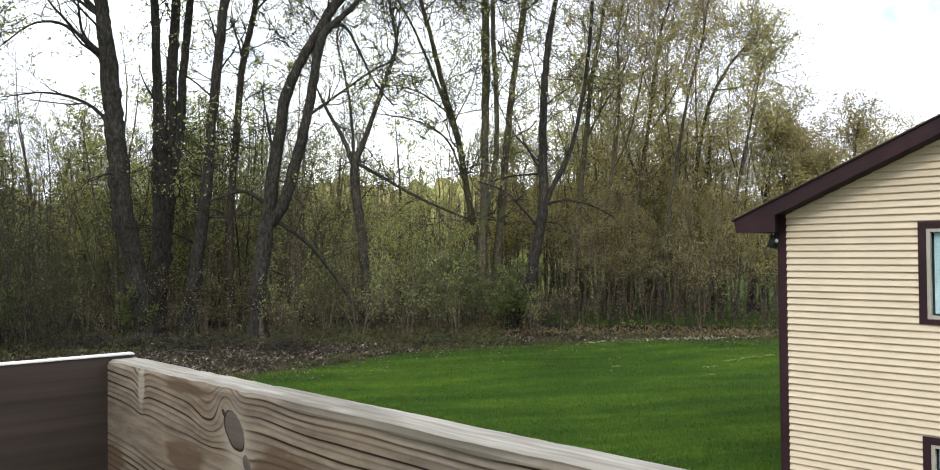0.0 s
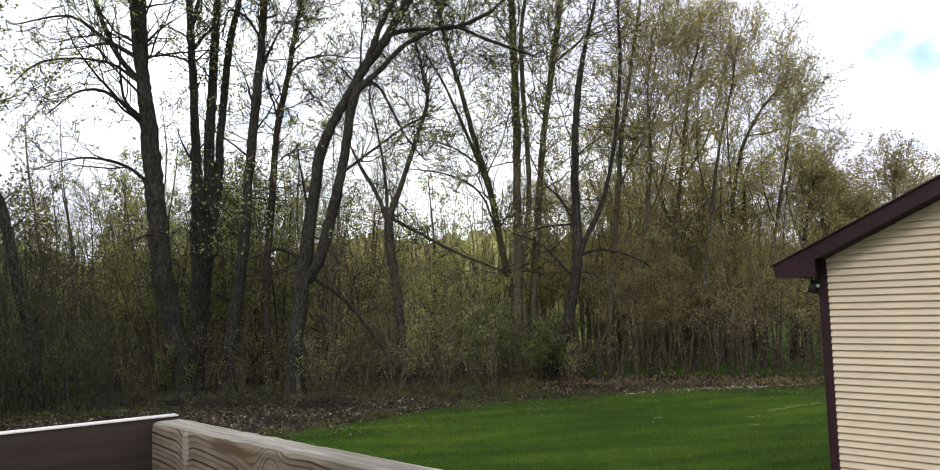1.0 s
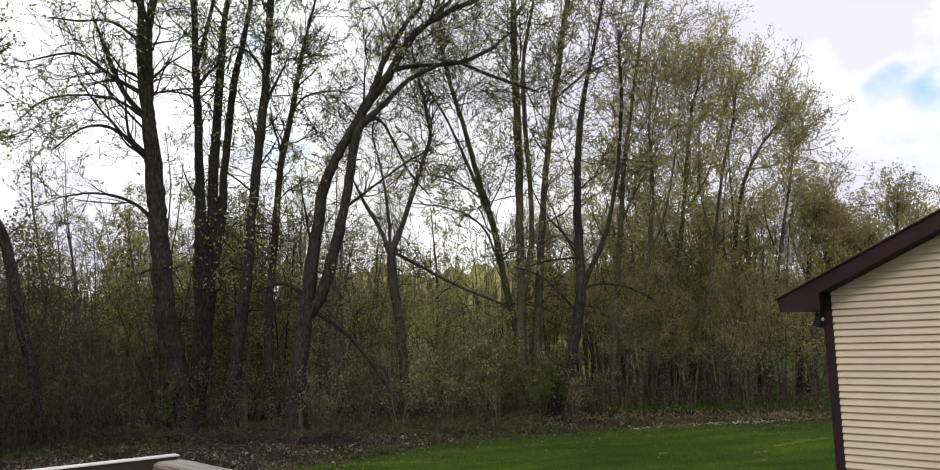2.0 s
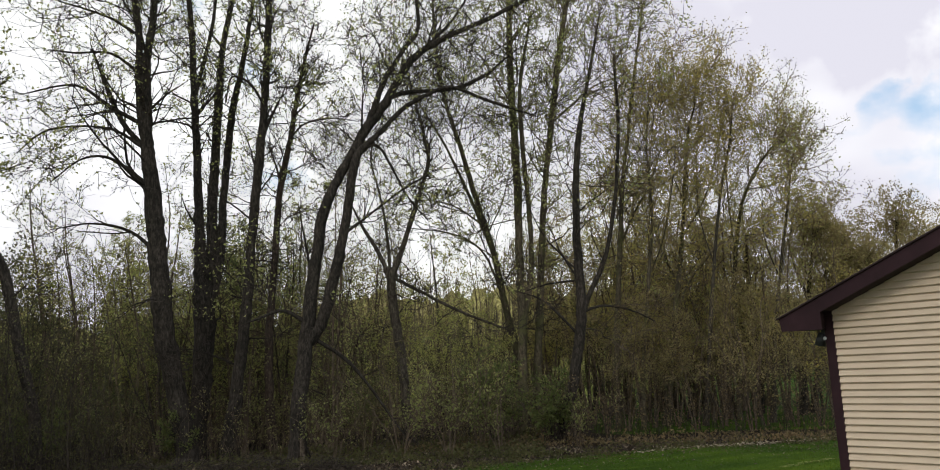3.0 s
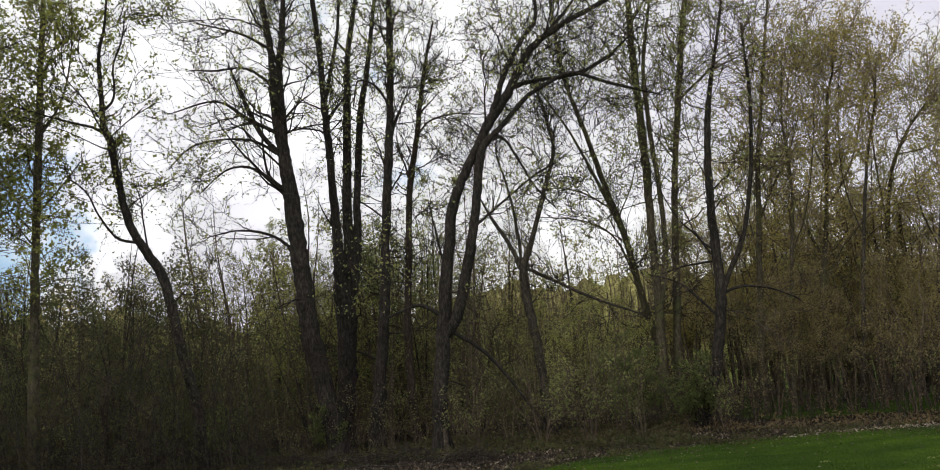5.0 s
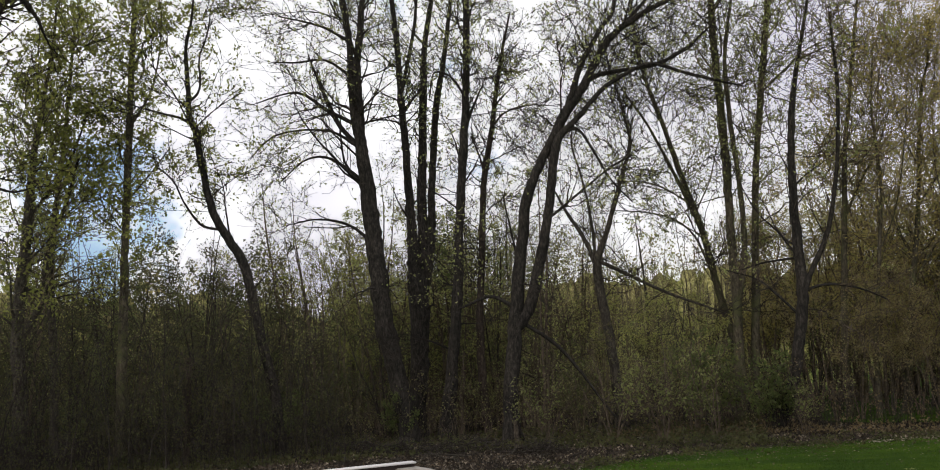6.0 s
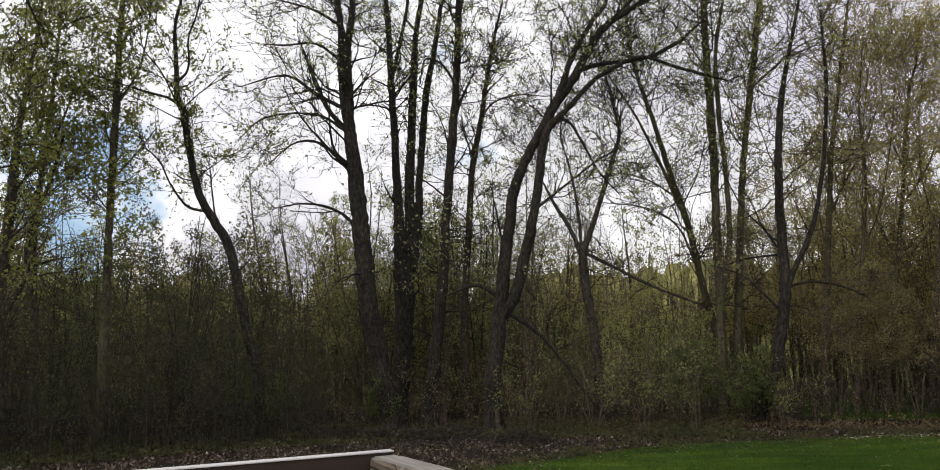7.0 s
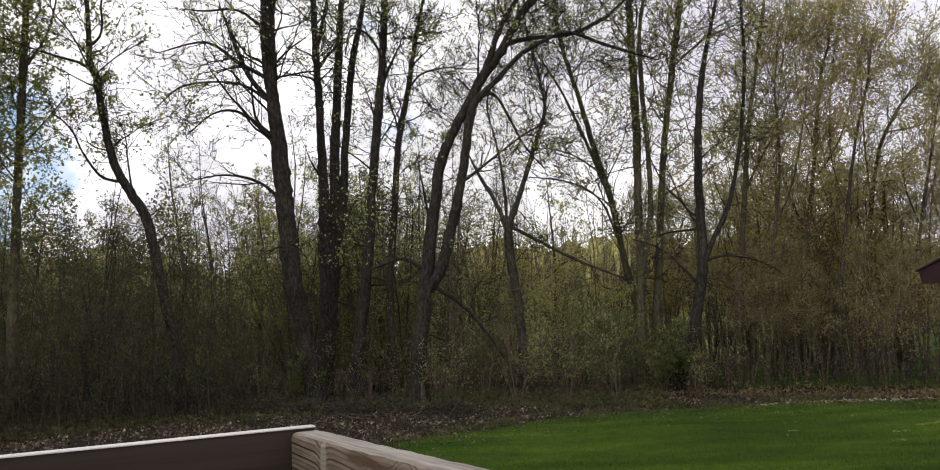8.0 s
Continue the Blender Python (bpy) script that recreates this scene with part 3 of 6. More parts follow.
def leaf_quads(p, size, rng, lie=None):
    count = len(p)
    d = rng.normal(0, 1, (count, 3))
    if lie is not None:
        d[:, 2] *= lie
    d /= np.linalg.norm(d, axis=-1, keepdims=True)
    e = np.cross(d, rng.normal(0, 1, (count, 3)) if lie is None else np.array([0, 0, 1.0]) + rng.normal(0, 0.35, (count, 3)))
    e /= np.linalg.norm(e, axis=-1, keepdims=True) + 1e-9
    sz = (size * (0.55 + 0.9 * rng.random(count)))[:, None]
    v = np.stack([p, p + d * sz * 0.55 + e * sz * 0.34, p + d * sz, p + d * sz * 0.5 - e * sz * 0.34], 1).reshape(-1, 3)
    return v, np.arange(count * 4).reshape(-1, 4)


def woodland_tree(name, base, stems, bark, twig, leaf, label, seed, limbs=26, boughs=170, sprigs=600, twigs=2200, leaves=2600, leaf_size=0.095,
                  reach=5.0, start=0.35, lift=0.35, angle=52, category="tree", group="", spread=0.10, low=0.0, fringe=150, fork=44, limb=0.25, girth=1.0):
    """A tree whose main stems are rows of (sideways, height, radius) seen square to the way from the deck; shoots and leaves grow from them."""
    rng = np.random.default_rng(seed)
    x, y = base
    bear = math.atan2(x, y)
    side = np.array([math.cos(bear), -math.sin(bear), 0.0])
    deep = np.array([math.sin(bear), math.cos(bear), 0.0])
    pieces, tall, thin_ones, axes = [], [], [], []
    for n, st in enumerate(stems):
        drift, st, z0, out0 = 0.0, list(st), st[0][1], 0.0
        if n:
            # a side stem leaves the nearest stem's axis
            flat = np.concatenate(axes)
            near = flat[np.argmin((flat[:, 0] - st[0][0]) ** 2 + (flat[:, 1] - z0) ** 2)]
            st[0], z0, out0, drift = (near[0], near[1], st[0][2]), near[1], near[2], rng.normal(0, 0.06)
        rows, axis = [], []
        slim = girth * (0.78 if n and len(st) <= 5 else 1.0)
        for q, (s, z, r) in enumerate(st):
            out = out0 + drift * (z - z0) + 0.10 * (math.sin(z * 0.7 + seed + n) - math.sin(z0 * 0.7 + seed + n))
            rows.append((*(side * s + deep * out + np.array([0, 0, z])), r * slim))
            axis.append((s, z, out, r))
        axes.append(smooth_path(axis, 60, rng)[:, :3])
        k = 84 if len(st) > 5 else 34
        path = smooth_path(rows, k, rng, 0.07)
        pieces.append(trunk_tube(path, 12 if n == 0 else 8, rng, 0.0 if n else 0.35))
        (tall if len(st) > 4 or n == 0 else thin_ones).append(smooth_path(rows, 24, rng, 0.05))
    main = np.array(tall)
    mp, mr = main[:, :, :3], main[:, :, 3]
    lp, lr = sprout(mp, mr, limbs, 10, reach, angle, rng, start=start, lift=lift, curl=0.17, thin=limb)
    if low:
        # dead lower limbs, thin and drooping
        dp, dr = sprout(mp[:, :14], mr[:, :14], int(low), 10, reach * 0.6, 75, rng, start=0.35, lift=-0.1, curl=0.2, thin=0.22)
        lp, lr = np.concatenate([lp, dp]), np.concatenate([lr, dr])
    pieces.append(tubes(lp, lr, 5))
    if thin_ones:
        ex = np.array(thin_ones)
        pick = np.linspace(0, 23, 10).astype(int)
        lp, lr = np.concatenate([lp, ex[:, pick, :3], ex[:, pick, :3]]), np.concatenate([lr, ex[:, pick, 3], ex[:, pick, 3]])
    top = mp[:, 14:], mr[:, 14:]
    bp, br = sprout(lp, lr, boughs, 6, reach * 0.46, fork, rng, start=0.12, lift=0.3, curl=0.22, thin=0.62, least=0.013)
    b2, r2 = sprout(*top, max(2, boughs // 5), 6, reach * 0.45, 46, rng, start=0.1, lift=0.4, curl=0.22, thin=0.45, least=0.013)
    bp, br = np.concatenate([bp, b2]), np.concatenate([br, r2])
    sp, sr = sprout(bp, br, sprigs, 4, reach * 0.23, fork, rng, start=0.1, lift=0.15, curl=0.26, thin=0.65, least=0.010)
    src = np.concatenate([sp, bp[:, 2:]]), np.concatenate([sr, br[:, 2:]])
    tp, tr = sprout(*src, twigs, 3, reach * 0.14, 48, rng, start=0.05, lift=0.1, curl=0.38, thin=0.75, taper=0.5, least=0.0075)
    # short shoots that fringe the stems
    hp, hr = sprout(mp, mr, fringe, 3, 0.6, 62, rng, start=0.1, lift=0.5, curl=0.35, thin=0.06, least=0.009)
    sp2 = tubes(hp, hr, 3)
    root = tagged(new(name), label, category, group)
    root.location = (x, y, 0)
    child("trunk", mesh_from("trunk", *joined(pieces), bark), root)
    tagged(child("twigwork", mesh_from("twigwork", *joined([tubes(bp, br, 3), tubes(sp, sr, 3), tubes(tp, tr, 2 + 1), sp2]), twig), root, "fine spreading twigs"), kind="stuff")
    if leaves:
        tips = np.concatenate([tp[:, [0, 2]], tp[:, [1, 2]], sp[:, [0, 2]], sp[:, [1, 3]]])
        if low:
            # the dead lower limbs stay bare
            tips = tips[tips[:, 0, 2] > 6.0]
        tagged(child("crown", mesh_from("crown", *leaves_on(tips, leaves, leaf_size, rng, spread), leaf, False), root, "small opening spring leaves"), kind="stuff")
    return root


def sapling(name, seed, height, spread, bark, leaf, label, stems=4, sprigs=160, twigs=420, leaves=1300, leaf_size=0.085, group="understory saplings", low=0.12, reach=0.3):
    """A many-stemmed understory shrub or sapling."""
    rng = np.random.default_rng(seed)
    ps, rs = [], []
    for n in range(stems):
        a = rng.random() * 6.283
        lean = spread * (0.25 + 0.75 * rng.random())
        h = height * (0.6 + 0.45 * rng.random())
        rows = []
        for f in np.linspace(0, 1, 6):
            rows.append((math.cos(a) * (0.12 + lean * f**1.4) + rng.normal(0, 0.12) * f, math.sin(a) * (0.12 + lean * f**1.4) + rng.normal(0, 0.12) * f, h * f - 0.05, 0.010 + 0.034 * (1 - f) * h / 6))
        p = smooth_path(rows, 12, rng, 0.3)
        ps.append(p[:, :3])
        rs.append(p[:, 3])
    ps, rs = np.array(ps), np.array(rs)
    bp, br = sprout(ps, rs, 8 * stems, 5, height * reach, 44, rng, start=low, lift=0.4, curl=0.2, thin=0.5)
    sp, sr = sprout(bp, br, sprigs, 4, height * reach * 0.5, 44, rng, start=0.05, lift=0.2, curl=0.24, thin=0.6)
    tp, tr = sprout(np.concatenate([sp, bp[:, 1:]]), np.concatenate([sr, br[:, 1:]]), twigs, 2, height * reach * 0.25, 44, rng, start=0.05, lift=0.1, curl=0.25, thin=0.75, taper=0.4)
    root = tagged(new(name), label, "sapling", group)
    for p, r in zip(ps, rs):
        child("stem", mesh_from("stem", *tubes(p[None], r[None], 6), bark), root)
    tagged(child("twigwork", mesh_from("twigwork", *joined([tubes(bp, br, 3), tubes(sp, sr, 3), tubes(tp, tr, 3)]), bark), root), kind="stuff")
    tagged(child("crown", mesh_from("crown", *leaves_on(np.concatenate([tp, sp[:, [0, 2]], sp[:, [1, 3]]]), leaves, leaf_size, rng), leaf, False), root), kind="stuff")
    return root

# ---- ground ----
EDGE_X = [-40, -12, -9, -6.6, -5, -3, 1.5, 5, 12, 60]
EDGE_Y = [0, 10, 17, 23.5, 25.8, 28.6, 31.7, 32.6, 32.9, 33]


def lawn_edge(x):
    return np.interp(x, EDGE_X, EDGE_Y)


def ground_height(x, y):
    x, y = np.asarray(x, float), np.asarray(y, float)
    r = np.hypot(x, y)
    soft = 0.06 * np.sin(x * 0.21 + 1.0) * np.sin(y * 0.17) + 0.03 * np.sin(x * 0.7 + y * 0.5)
    return soft * np.clip((r - 8) / 10, 0, 1) * np.clip((400 - r) / 300, 0, 1)


def build_ground():
    xs = np.concatenate([[-2500, -900, -400, -200, -110], np.arange(-70, 45.1, 0.6), [60, 90, 150, 300, 900, 2500]])
    ys = np.concatenate([[-2500, -900, -300, -100, -40, -15], np.arange(-6, 76, 0.6), [85, 100, 140, 200, 400, 900, 2500]])
    gx, gy = np.meshgrid(xs, ys)
    v = np.stack([gx, gy, ground_height(gx, gy)], -1).reshape(-1, 3)
    w = len(xs)
    i, j = np.meshgrid(np.arange(len(ys) - 1), np.arange(w - 1), indexing="ij")
    a = (i * w + j).ravel()
    me = mesh_from("ground", v, np.stack([a, a + 1, a + w + 1, a + w], -1), GROUND)
    turf = np.clip((lawn_edge(v[:, 0]) - v[:, 1]) / 2.4 + 0.5, 0, 1)
    turf = np.maximum(turf, np.clip((np.hypot(v[:, 0], v[:, 1]) - 60) / 8, 0, 1))
    # more lawn behind the narrow belt of trees beside the house
    far, bear = np.hypot(v[:, 0], v[:, 1]), np.degrees(np.arctan2(v[:, 0], v[:, 1]))
    turf = np.maximum(turf, np.clip((far - 38.0) / 2.5, 0, 1) * np.clip((bear - 4) / 3, 0, 1) * (v[:, 1] > 0))
    at = me.attributes.new("turf", "FLOAT", "POINT")
    at.data.foreach_set("value", turf.astype(np.float32))
    return tagged(new("ground", me), "mown green lawn running into brown leaf litter under trees", "ground", kind="structure")


build_ground()

# ---- neighbouring house: local x runs along the gable wall, y into the house ----
HOUSE = tagged(new("house"), "two-storey house with tan vinyl siding and dark brown trim", "house")
HOUSE.matrix_world = pose(4.878, 12.651, 0, 0, 0, -45)
HOUSE_W, PITCH, EAVE_Z, DEEP = 9.1, 0.44, 4.10, 10.0
MID = (HOUSE_W - 0.24) / 2
WIN = [(1.853, 3.35, 2.528, 3.933), (1.865, 3.36, 0.16, 0.992)]


def slope_z(x):
    return EAVE_Z + PITCH * (min(x, 2 * MID - x) + 0.02)


def gable_piece(x0, x1, z0, z1=None):
    """A slice of the gable wall from x0 to x1, up to z1 or to the roof."""
    if z1 is None:
        out = [(x0, z0), (x1, z0), (x1, slope_z(x1))] + ([(MID, slope_z(MID))] if x0 < MID < x1 else []) + [(x0, slope_z(x0))]
    else:
        out = [(x0, z0), (x1, z0), (x1, z1), (x0, z1)]
    return prism(out, 0.004, 0.16)


wall_bm = bmesh.new()
for piece in (gable_piece(-0.11, 1.86, -0.3), gable_piece(3.345, 2 * MID + 0.11, -0.3), gable_piece(1.86, 3.345, -0.3, 0.165), gable_piece(1.86, 3.345, 0.985, 2.535), gable_piece(1.86, 3.345, 3.925)):
    tmp = bpy.data.meshes.new("tmp")
    piece.to_mesh(tmp)
    piece.free()
    wall_bm.from_mesh(tmp)
    bpy.data.meshes.remove(tmp)
gable_wall = part("gable_wall", wall_bm, SIDING, HOUSE, "tan horizontal vinyl lap siding")
part("side_wall", box((-0.11, 0.17, -0.3), (0.05, DEEP, EAVE_Z)), SIDING, HOUSE)
part("side_wall", box((2 * MID - 0.05, 0.17, -0.3), (2 * MID + 0.11, DEEP, EAVE_Z)), SIDING, HOUSE)
part("back_wall", prism([(-0.1, -0.3), (2 * MID + 0.1, -0.3), (2 * MID + 0.1, EAVE_Z), (MID, slope_z(MID)), (-0.1, EAVE_Z)], DEEP, DEEP + 0.15), SIDING, HOUSE)

LAP, LAP_TOP = 0.101, 4.022


def siding_plank(x0, x1, zb, zt, cut0=0.0, cut1=0.0):
    """One lap: its foot stands proud and rolls under, its head tucks behind the next; cut0, cut1 slant the ends under the roof."""
    prof = [(0.004, zb + 0.025), (-0.024, zb + 0.024), (-0.034, zb + 0.026), (-0.036, zb + 0.033), (-0.010, zt), (0.001, zt + 0.006), (0.004, zt + 0.022)]
    vs, n = [], len(prof)
    for xx, cut in ((x0, cut0), (x1, -cut1)):
        for y, z in prof:
            vs.append((xx + cut * (z - zb) / (zt - zb), y, z))
    faces = [(k, (k + 1) % n, n + (k + 1) % n, n + k) for k in range(n)]
    me = bpy.data.meshes.new("plank")
    me.from_pydata(vs, [], faces + [tuple(range(n))[::-1], tuple(range(n, 2 * n))])
    me.materials.append(SIDING)
    me.update()
    return me


def lay_siding():
    zs = [LAP_TOP - LAP * i for i in range(-27, 40)]
    for zb in sorted(zs):
        zt = zb + LAP
        if zt < 0.1 or zb > slope_z(MID) - 0.12:
            continue
        x0, x1 = 0.0, 2 * MID
        c0 = 0.0
        if zb > EAVE_Z - 0.02:
            x0 = (zb - EAVE_Z) / PITCH
            x1 = 2 * MID - x0
            c0 = LAP / PITCH
        spans = [(x0, x1)]
        for wx0, wx1, wz0, wz1 in WIN:
            if zb < wz1 - 0.02 and zt > wz0 + 0.02 and x0 < wx0:
                spans = [(x0, wx0), (wx1, x1)]
        for n, (a, c) in enumerate(spans):
            me = siding_plank(a, c, zb, zt, c0 if n == 0 else 0, c0 if n == len(spans) - 1 else 0)
            child("plank", me, gable_wall)


# trim, eaves and roof
part("corner_board", box((-0.125, -0.03, -0.2), (0.0, 0.0, EAVE_Z + 0.0), 0.004), TRIM, HOUSE, "dark brown corner board")
part("corner_board", box((-0.14, -0.03, -0.2), (-0.112, 0.11, EAVE_Z - 0.2), 0.004), TRIM, HOUSE)
part("corner_board", box((2 * MID, -0.03, -0.2), (2 * MID + 0.125, 0.0, EAVE_Z), 0.004), TRIM, HOUSE)


def rake(sgn):
    """The sloping fascia with its drip edge and soffit, for one half of the gable; sgn -1 mirrors it."""
    fx = (lambda x: x) if sgn > 0 else (lambda x: 2 * MID - x)
    top = lambda x: 4.02 + PITCH * (x + 0.65)
    out = [(-0.65, 4.02), (-0.62, 3.83), (0.0, 3.83), (0.0, 4.085), (MID, 4.085 + PITCH * MID), (MID, top(MID))]
    bm = prism([(fx(x), z) for x, z in out], -0.42, -0.39)
    part("fascia", bm, TRIM, HOUSE, "dark brown sloping fascia board")
    part("drip_edge", prism([(fx(x), z) for x, z in ((-0.68, top(-0.68) + 0.0), (-0.68, top(-0.68) + 0.016), (MID, top(MID) + 0.016), (MID, top(MID)))], -0.45, -0.38), SOFFIT, HOUSE)
    part("rake_soffit", prism([(fx(x), z) for x, z in ((0.002, 4.10), (0.002, 4.125), (MID, 4.125 + PITCH * MID), (MID, 4.10 + PITCH * MID))], -0.388, 0.0), SOFFIT, HOUSE)
    part("eave_box", prism([(fx(x), z) for x, z in ((-0.615, 3.835), (-0.128, 3.835), (-0.128, 4.09), (-0.615, 4.0))], -0.388, DEEP), SOFFIT, HOUSE)
    roof = part("roof", prism([(fx(x), z) for x, z in ((-0.66, top(-0.66) - 0.03), (-0.66, top(-0.66) - 0.002), (MID, top(MID) - 0.002), (MID, top(MID) - 0.09))], -0.385, DEEP + 0.4), SHINGLE, HOUSE)
    return roof


def shingle_courses(roof, sgn):
    """Overlapping courses, one board of shingles each."""
    run, step = MID + 0.70, 0.145 / math.sqrt(1 + PITCH**2)
    fx = (lambda x: x) if sgn > 0 else (lambda x: 2 * MID - x)
    for k in range(int(run / step)):
        a = -0.68 + k * step
        za = 4.02 + PITCH * (a + 0.65)
        zb = za + PITCH * (step + 0.03)
        bm = prism([(fx(a), za + 0.018), (fx(a), za + 0.03), (fx(a + step + 0.03), zb + 0.024), (fx(a + step + 0.03), zb + 0.017)], -0.44, DEEP + 0.42)
        part("shingle_course", bm, SHINGLE, roof)


for sgn in (1, -1):
    shingle_courses(rake(sgn), sgn)


def window(x0, x1, z0, z1, n):
    root = new("window")
    root.parent = HOUSE
    tagged(root, "brown-trimmed window with pale vertical blinds behind glass")
    w = 0.102
    for nm, lo, hi in (("trim_board", (x0, -0.04, z0), (x0 + w, 0.0, z1)), ("trim_board", (x1 - w, -0.04, z0), (x1, 0.0, z1)),
                       ("trim_board", (x0 + w, -0.038, z1 - w * 0.95), (x1 - w, 0.0, z1)), ("sill", (x0 + w, -0.055, z0), (x1 - w, 0.0, z0 + 0.07))):
        part(nm, box(lo, hi, 0.004), TRIM, root)
    a, c, lo, hi = x0 + w, x1 - w, z0 + 0.07, z1 - w * 0.95
    f = 0.048
    mid = (a + c) / 2
    for l_, h_ in (((a, -0.03, lo), (a + f, 0.05, hi)), ((c - f, -0.03, lo), (c, 0.05, hi)), ((a + f, -0.028, lo), (c - f, 0.05, lo + f)), ((a + f, -0.028, hi - f), (c - f, 0.05, hi)), ((mid - 0.02, -0.02, lo + f), (mid + 0.02, 0.04, hi - f))):
        part("frame", box(l_, h_, 0.004), FRAME, root, "tan metal sash frame")
    for p0, p1 in ((a + f, mid - 0.02), (mid + 0.02, c - f)):
        pane = part("pane", box((p0, 0.012, lo + f), (p1, 0.016, hi - f)), GLASS, root, "clear glass")
        pane.visible_shadow = False
    # flat dark panel behind the slats paints the shade of the room
    part("room_panel", box((x0 + 0.02, 0.165, z0 + 0.02), (x1 - 0.02, 0.185, z1 - 0.02)), DARK_ROOM, root, "dark panel standing in for the unlit room")
    rng = random.Random(n)
    x = a + f + 0.02
    while x < c - f - 0.06:
        turn = rng.uniform(0.3, 1.0)
        ww = 0.085 * turn
        part("blind_slat", box((x, 0.085, lo + f + 0.02), (x + ww, 0.085 + 0.006, hi - f - 0.01)), BLIND, root)
        x += ww + rng.uniform(0.008, 0.035)
    return root


for n, wdw in enumerate(WIN):
    window(*wdw, n)


def flood_lamp():
    root = tagged(new("flood_lamp"), "dark metal floodlight under the eave, switched off", "lamp")
    root.matrix_world = HOUSE.matrix_world.copy()
    part("bracket", box((-0.22, 0.02, 3.77), (-0.135, 0.14, 3.833), 0.008), PLASTIC, root)
    bm = bmesh.new()
    bmesh.ops.create_cone(bm, cap_ends=True, segments=20, radius1=0.085, radius2=0.055, depth=0.20)
    bmesh.ops.bevel(bm, geom=[e for e in bm.edges if len(e.link_faces) == 2 and any(len(f.verts) > 4 for f in e.link_faces)], offset=0.008, segments=2, affect="EDGES")
    for v in bm.verts:
        v.co = Matrix.Rotation(radians(14), 3, "Y") @ v.co + Vector((-0.25, 0.06, 3.69))
    part("shade", bm, PLASTIC, root, smooth=True)
    bm = bmesh.new()
    bmesh.ops.create_uvsphere(bm, u_segments=12, v_segments=8, radius=0.03)
    for v in bm.verts:
        v.co += Vector((-0.15, -0.02, 3.70))
    part("sensor", bm, LENS, root, "small pale sensor", True)


flood_lamp()

# ---- deck: local x runs along the outer rail, y outwards from it ----
DECK = tagged(new("deck"), "raised wooden deck of grey boards on square posts", "deck", kind="structure")
DECK.matrix_world = pose(-0.435, 0.986, 0, 0, 0, -45)
RAIL_Z = 3.473
DECK_Z = 2.45


def rail_board(length, height, thick, bevel, seed, bend):
    """A long plank on edge with many cross-cuts along it, so that its worn edges waver."""
    rng = random.Random(seed)
    n = 220
    bm = bmesh.new()
    rings = []
    prof = [(0.0, -height + bevel), (0.0, -bevel * 1.3), (bevel * 0.35, -bevel * 0.4), (bevel * 1.2, 0.0), (thick - bevel, 0.0), (thick, -bevel), (thick, -height + bevel), (thick - bevel, -height), (bevel, -height)]
    for k in range(n + 1):
        x = length * k / n
        wear = noise.noise(Vector((x * 9, seed, 0))) * 0.0009 + noise.noise(Vector((x * 40, seed, 3))) * 0.0008
        ring = []
        for q, (y, z) in enumerate(prof):
            dy = (noise.noise(Vector((x * 6, z * 30, seed))) * 0.0008) + (wear * 1.2 if q in (2, 3) else 0)
            dz = wear * (1.0 if q in (2, 3, 4) else 0.1) + bend * math.sin(x * 2)
            ring.append(bm.verts.new((x, y + dy, z + dz)))
        rings.append(ring)
    m = len(prof)
    for a, c in zip(rings, rings[1:]):
        for q in range(m):
            bm.faces.new((a[q], c[q], c[(q + 1) % m], a[(q + 1) % m]))
    bm.faces.new(rings[0])
    bm.faces.new(rings[-1][::-1])
    bmesh.ops.recalc_face_normals(bm, faces=bm.faces)
    return bm


def build_rails():
    rail = tagged(new("outer_rail"), "weathered grey-brown pine rail board with a large knot", "railing")
    rail.matrix_world = pose(-0.435, 0.986, RAIL_Z, 0, 0, -45)
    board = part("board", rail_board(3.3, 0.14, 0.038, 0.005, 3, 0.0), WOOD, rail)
    # a large leaning knot: a grey plug in a dark split ring
    def knot(cx, cz, rx, rz, lean, proud, mat, nm, lbl):
        bm = bmesh.new()
        bmesh.ops.create_uvsphere(bm, u_segments=28, v_segments=14, radius=1.0)
        for v in bm.verts:
            w = 1 + 0.10 * noise.noise(Vector((v.co.x * 1.7, v.co.z * 1.7, cx * 40)))
            p = Vector((v.co.x * rx * w, 0, v.co.z * rz * w))
            p.rotate(Euler((0, radians(lean), 0)))
            v.co = Vector((cx + p.x, v.co.y * proud, cz + p.z))
        return part(nm, bm, mat, rail, lbl, True)
    knot(0.2995, -0.0402, 0.0146, 0.0222, -48, 0.0006, SPLIT, "knot_ring", "dark split round the knot")
    knot(0.3008, -0.0394, 0.0138, 0.0200, -48, 0.0013, KNOT, "knot", "smooth grey knot")
    knot(0.2805, -0.0258, 0.0022, 0.0045, -40, 0.0012, SPLIT, "knot_hole", "dark hole at the knot's tip")
    knot(0.3225, -0.0675, 0.0058, 0.0090, -40, 0.0009, KNOT, "knot", "smooth grey knot")
    side = tagged(new("side_rail"), "dark brown stained rail board with a sunlit-looking white top edge", "railing")
    side.matrix_world = pose(-0.435, 0.986, RAIL_Z, 0, 0, -50.5)
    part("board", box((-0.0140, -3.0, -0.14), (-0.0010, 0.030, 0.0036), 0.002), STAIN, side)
    # thin cap strip; its white carries the light that falls on the edge
    part("top_edge", box((-0.0160, -3.0, 0.0038), (0.0018, 0.031, 0.0058), 0.0008), WHITE_EDGE, side, "thin white top strip, coloured as if sunlit")


